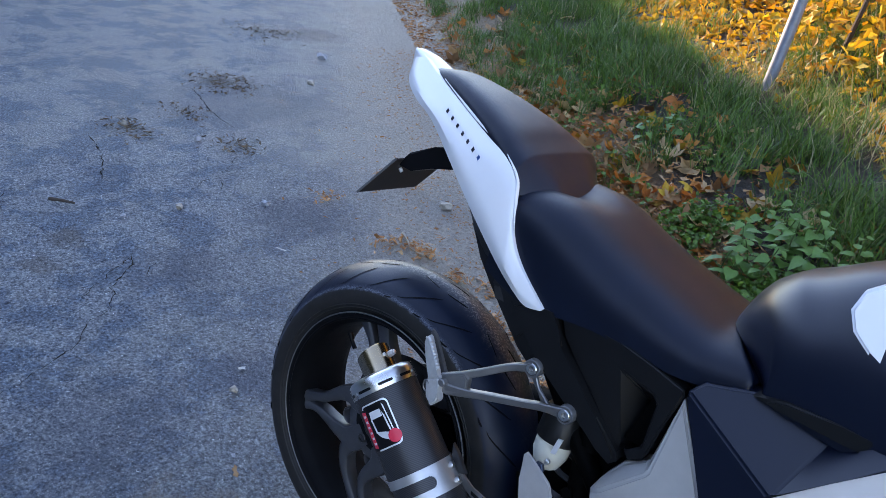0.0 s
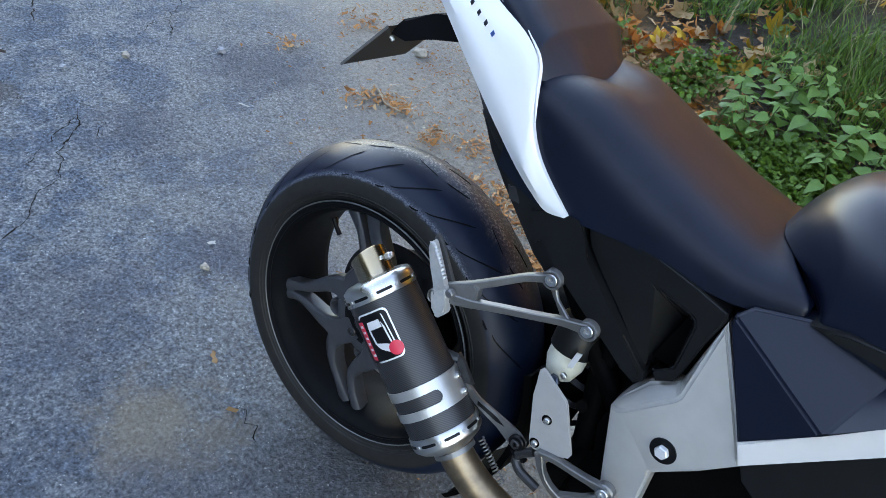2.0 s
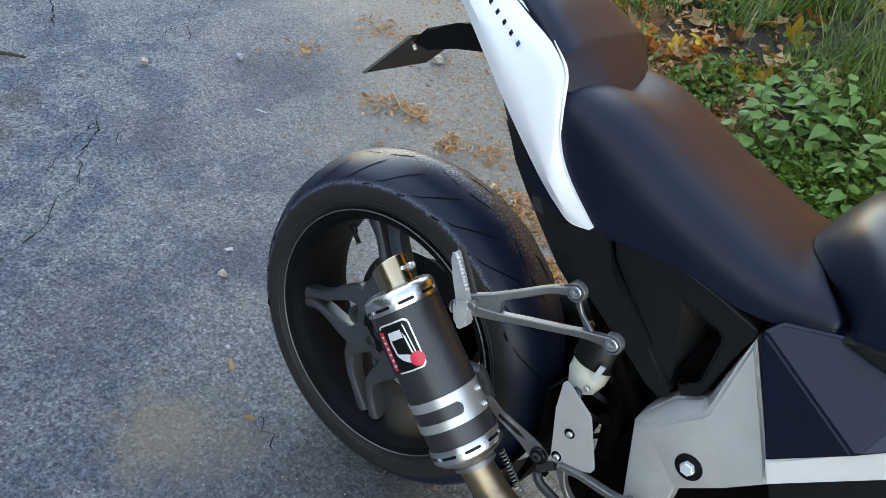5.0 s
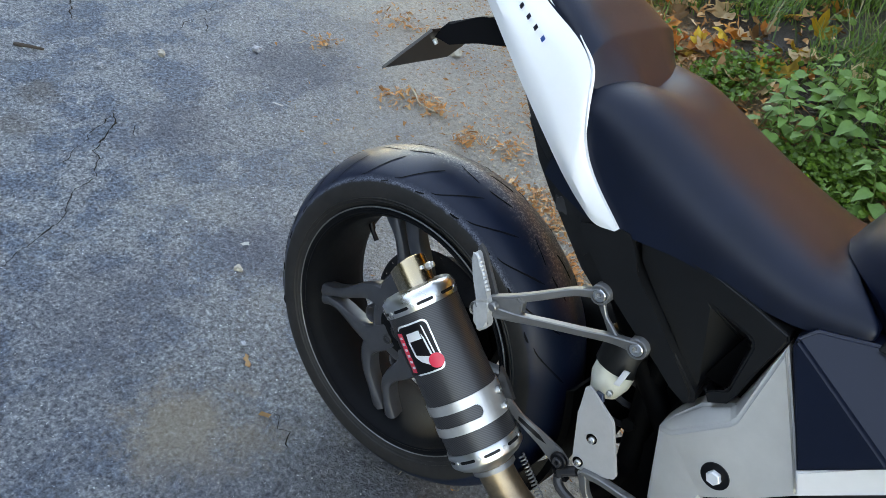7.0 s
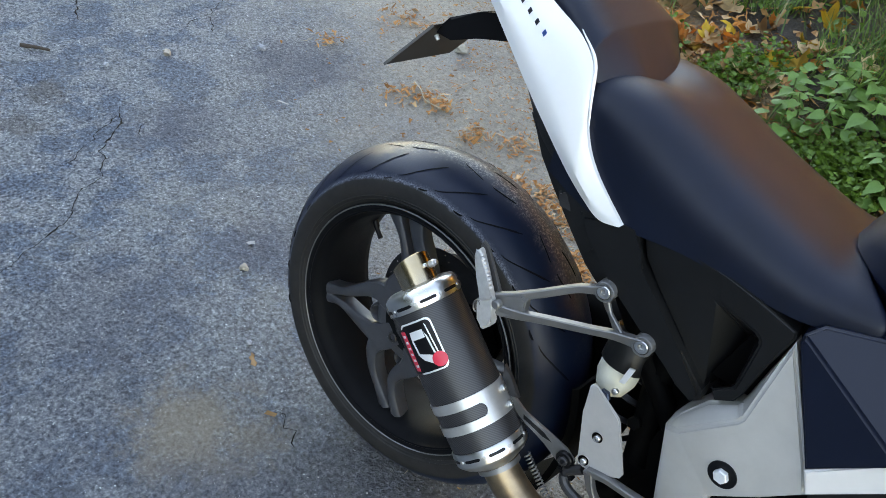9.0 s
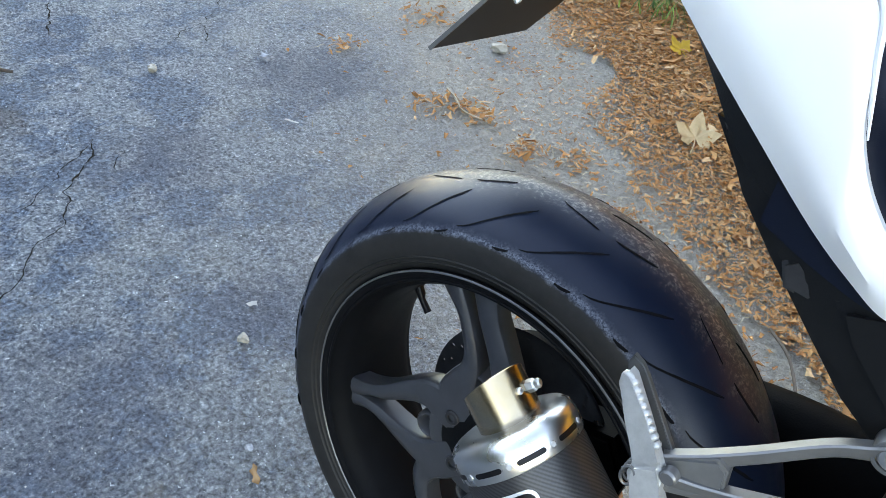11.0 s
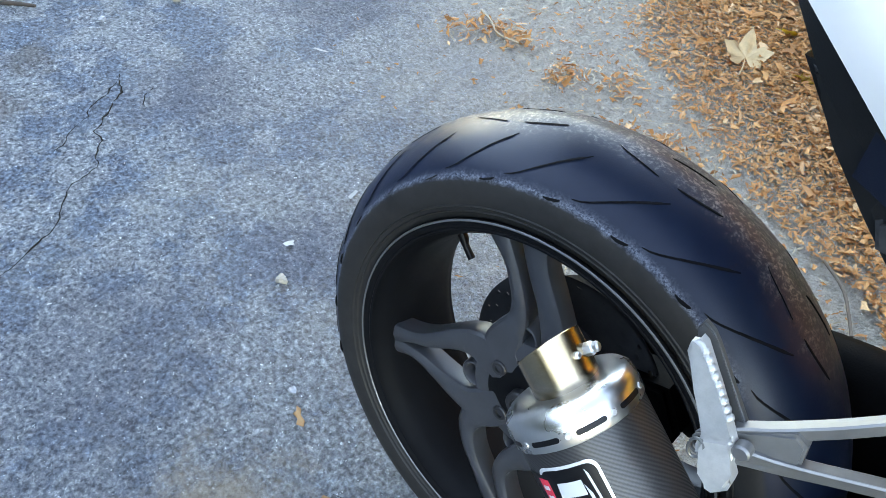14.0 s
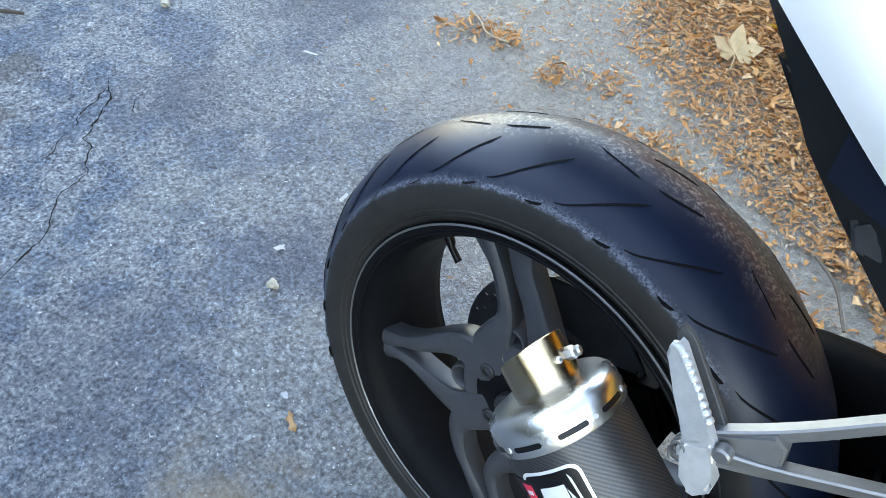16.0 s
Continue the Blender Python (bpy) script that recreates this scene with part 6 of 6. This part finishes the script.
for i in range(6200):
    u, d = rng.uniform(-5.0, 6.5), rng.uniform(0.25, 2.1)
    den = 0.42 + noise.noise((u * 1.9, d * 2.6, 5.0)) * 2.0 + (0.40 if d > 0.8 else -0.35) + (0.45 if u > 0.9 else 0)
    if -1.2 < u < 1.25 and d < (0.95 if u < 0.05 else 0.78):
        den -= 0.75
    if d > 1.25 + 0.12 * noise.noise((u * 2, 0, 1)):
        den -= 0.95
    if rng.random() > den:
        continue
    c = spot(u, d)
    tall = (0.75 if d > 1.05 else 1.0) * 0.09 + 0.09 * min(1, max(0, (d - 0.4) / 0.7)) + (0.05 if u < 0.6 and d > 0.9 else 0)
    az0 = rng.uniform(0, 6.3)
    for k in range(rng.randrange(14, 26)):
        p = c + Vector((rng.gauss(0, 0.04), rng.gauss(0, 0.04), -0.01))
        target = dry if rng.random() < (0.07 if d < 1.3 else 0.2) else grass
        blade(target, p, tall * rng.uniform(0.5, 1.25), rng.uniform(0.0028, 0.0062), rng.uniform(0.05, 0.4), az0 + rng.gauss(0, 1.1), rng.uniform(0.15, 0.9))
for cu, cd, n in ((-0.55, 1.15, 150), (-0.15, 1.25, 110), (0.9, 1.25, 90), (1.8, 1.25, 140), (-0.9, 1.0, 90)):
    for k in range(n):
        p = spot(cu + rng.gauss(0, 0.14), cd + rng.gauss(0, 0.12))
        blade(dry, p, rng.uniform(0.15, 0.36), rng.uniform(0.0016, 0.003), rng.uniform(0.1, 0.5), rng.uniform(0, 6.3), rng.uniform(0.3, 1.1))
grass.build("grass", M_GRASS, "green grass tufts growing on the verge", "grass")
dry.build("dry_grass", M_DRYGRASS, "bleached dry grass blades among the green", "grass")


# broad-leaved herbs
def heart(bm, m, l, w, droop):
    """A toothed heart-shaped leaf, folded along its midrib."""
    n = 13
    rows = []
    for k in range(n + 1):
        t = k / n
        prof = (math.sin(math.pi * min(1, t * 1.02) ** 0.62)) * (1 if k % 2 else 0.84)
        hw = w / 2 * prof if 0 < k < n else 0.0004
        x, z = l * t, -droop * l * t * t
        rows.append([bm.verts.new(m @ Vector((x - (0.10 * l if 0 < k < 3 else 0) * s * s, hw * s, z + 0.22 * hw * abs(s)))) for s in (-1, 0, 1)])
    for A, B in zip(rows, rows[1:]):
        bm.faces.new((A[0], A[1], B[1], B[0]))
        bm.faces.new((A[1], A[2], B[2], B[1]))


def nettle(p, h, seed):
    r = random.Random(seed)
    root = tagged(new("nettle_plant"), "leafy green nettle plant with toothed heart-shaped leaves", "plant", "nettles on the verge")
    root.matrix_world = Matrix.Translation(p)
    lx, ly = r.gauss(0, 0.18), r.gauss(0, 0.18) - 0.12
    path = smooth_path([(0, 0, -0.01), (lx * h * 0.3, ly * h * 0.3, h * 0.5), (lx * h, ly * h, h)], 5)
    part("stem", tube(path, [0.0028 - 0.0012 * i / len(path) for i in range(len(path))], 6), M_STEM, root)
    pairs = max(4, int(h / 0.026))
    a0 = r.uniform(0, 6.3)
    for k in range(pairs):
        t = (k + 0.8) / pairs
        c = path[min(len(path) - 1, int(t * (len(path) - 1) + 0.5))]
        size = 0.060 * (0.55 + 0.45 * math.sin(math.pi * min(1, 0.25 + t * 0.75))) * r.uniform(0.8, 1.2)
        for s in (0, 1):
            az = a0 + k * 1.57 + s * math.pi + r.gauss(0, 0.25)
            bm = bmesh.new()
            m = Matrix.Translation(c) @ Euler((r.gauss(0, 0.25), r.uniform(-0.35, 0.25), az)).to_matrix().to_4x4() @ Matrix.Translation((0.012, 0, 0))
            heart(bm, m, size, size * 0.78, r.uniform(0.15, 0.5))
            part("leaf", bm, M_NETTLE, root, angle=80)


for i, (x, y, h) in enumerate([(0.14, 1.42, 0.13), (0.12, 1.56, 0.16), (0.23, 1.42, 0.17), (0.21, 1.59, 0.18), (0.30, 1.47, 0.19), (0.30, 1.59, 0.20), (0.17, 1.50, 0.15), (0.26, 1.53, 0.19), (0.09, 1.49, 0.12), (0.36, 1.54, 0.17), (0.43, 1.36, 0.16), (0.47, 1.40, 0.18), (0.49, 1.25, 0.15), (0.54, 1.30, 0.17), (0.46, 1.49, 0.19), (0.12, 1.66, 0.16), (0.60, 1.22, 0.14), (0.20, 1.68, 0.17), (0.56, 1.40, 0.18), (-0.55, 2.35, 0.14), (-0.62, 2.28, 0.12)]):
    nettle(Vector((x, y, ground_z(x, y))), h, 100 + i)

ivy = Bits()
for i in range(5200):
    if rng.random() < 0.45:
        x, y = (rng.gauss(0.36, 0.09), rng.gauss(1.32, 0.08)) if rng.random() < 0.75 else (rng.gauss(-0.10, 0.07), rng.gauss(1.70, 0.07))
    else:
        u, d = rng.uniform(-0.9, 2.6), rng.uniform(0.38, 1.0)
        if noise.noise((u * 4, d * 4, 9.0)) < 0.0:
            continue
        x, y = edge_pos(u, d)
    s = rng.uniform(0.006, 0.013)
    p = Vector((x, y, ground_z(x, y) + rng.uniform(0.01, 0.075)))
    m = Matrix.Translation(p) @ Euler((rng.gauss(0, 0.5), rng.gauss(0, 0.5), rng.uniform(0, 6.3))).to_matrix().to_4x4()
    pts = [(s * math.cos(a) * (0.8 if k == 0 else 1), s * math.sin(a), 0.25 * s * (k % 2)) for k, a in enumerate([2 * math.pi * j / 7 for j in range(7)])] + [(0, 0, -0.2 * s)]
    ivy.add([m @ Vector(q) for q in pts], [(k, (k + 1) % 7, 7) for k in range(7)])
ivy.build("ground_ivy", M_IVY, "low bright green creeping ground ivy on the verge", "ground cover")

# sunlit golden undergrowth behind the verge
gold = Bits()
for i in range(85000):
    u, d = rng.uniform(-5, 8.5), rng.uniform(1.2, 6.5)
    lim = (1.3 if u < 2.6 else 1.15) + 0.2 * noise.noise((u * 1.1, 0, 4.0))
    if d < lim and rng.random() > 0.12:
        continue
    hh = max(0.0, 0.55 + 0.9 * noise.noise((u * 0.8, d * 0.8, 7.0))) * min(1, max(0, (d - 1.4) / 1.0))
    p = spot(u, d) + Vector((0, 0, 0.01 + hh * rng.random() ** 0.8))
    s = rng.uniform(0.018, 0.042)
    m = Matrix.Translation(p) @ Euler((rng.gauss(0, 0.7), rng.gauss(0, 0.7), rng.uniform(0, 6.3))).to_matrix().to_4x4()
    gold.add([m @ Vector(q) for q in ((-s, 0, 0), (-0.2 * s, -0.6 * s, 0.2 * s), (s, 0, 0), (-0.2 * s, 0.6 * s, 0.2 * s))], [(0, 1, 2), (0, 2, 3)])
gold.build("golden_undergrowth", M_GOLD, "sunlit golden yellow autumn undergrowth behind the grass", "undergrowth")
M_BARK = mat("dark_bark", (0.05, 0.033, 0.022), 0.85, 0, 0.4, 60, 0.5, 150)
for x, y, h, lx in ((-0.17, 3.22, 1.5, 0.10), (-0.02, 3.30, 1.7, 0.06), (0.35, 3.55, 1.4, -0.1), (-0.75, 4.3, 1.6, 0.15), (-1.4, 4.9, 1.6, -0.1), (0.15, 4.2, 1.8, 0.1)):
    z = ground_z(x, y)
    sap = tagged(part("sapling", tube(smooth_path([(x, y, z - 0.03), (x + lx * 0.5, y + 0.02, z + h * 0.4), (x + lx, y + 0.06, z + h)], 5), [0.014 - 0.001 * i for i in range(11)], 7), M_BARK, None), "thin dark bare sapling stem behind the verge", "sapling", "saplings")
    for k in range(3):
        t = 0.3 + 0.2 * k
        b = Vector((x + lx * t, y + 0.03 * t, z + h * t))
        part("branch", tube([b, b + Vector((rng.gauss(0, 0.12), rng.gauss(0, 0.12), 0.15)), b + Vector((rng.gauss(0, 0.25), rng.gauss(0, 0.25), 0.30))], [0.005, 0.004, 0.002], 5), M_BARK, sap)
# fence post, darkened and tinted blue in the colour for its skylit shade
pz = ground_z(-0.365, 2.92)
post = tagged(part("fence_post", lathe([(-0.2, 0.0001), (-0.2, 0.027), (1.35, 0.027), (1.36, 0.025), (1.36, 0.0001)], frame_at((-0.365, 2.92, pz), (0.05, 0.05, 1.0)), 24), mat("galvanised_steel", (0.20, 0.24, 0.30), 0.5, 0.3, 0.25, 30, 0.2, 200), None), "grey galvanised steel fence post in the verge", "post")
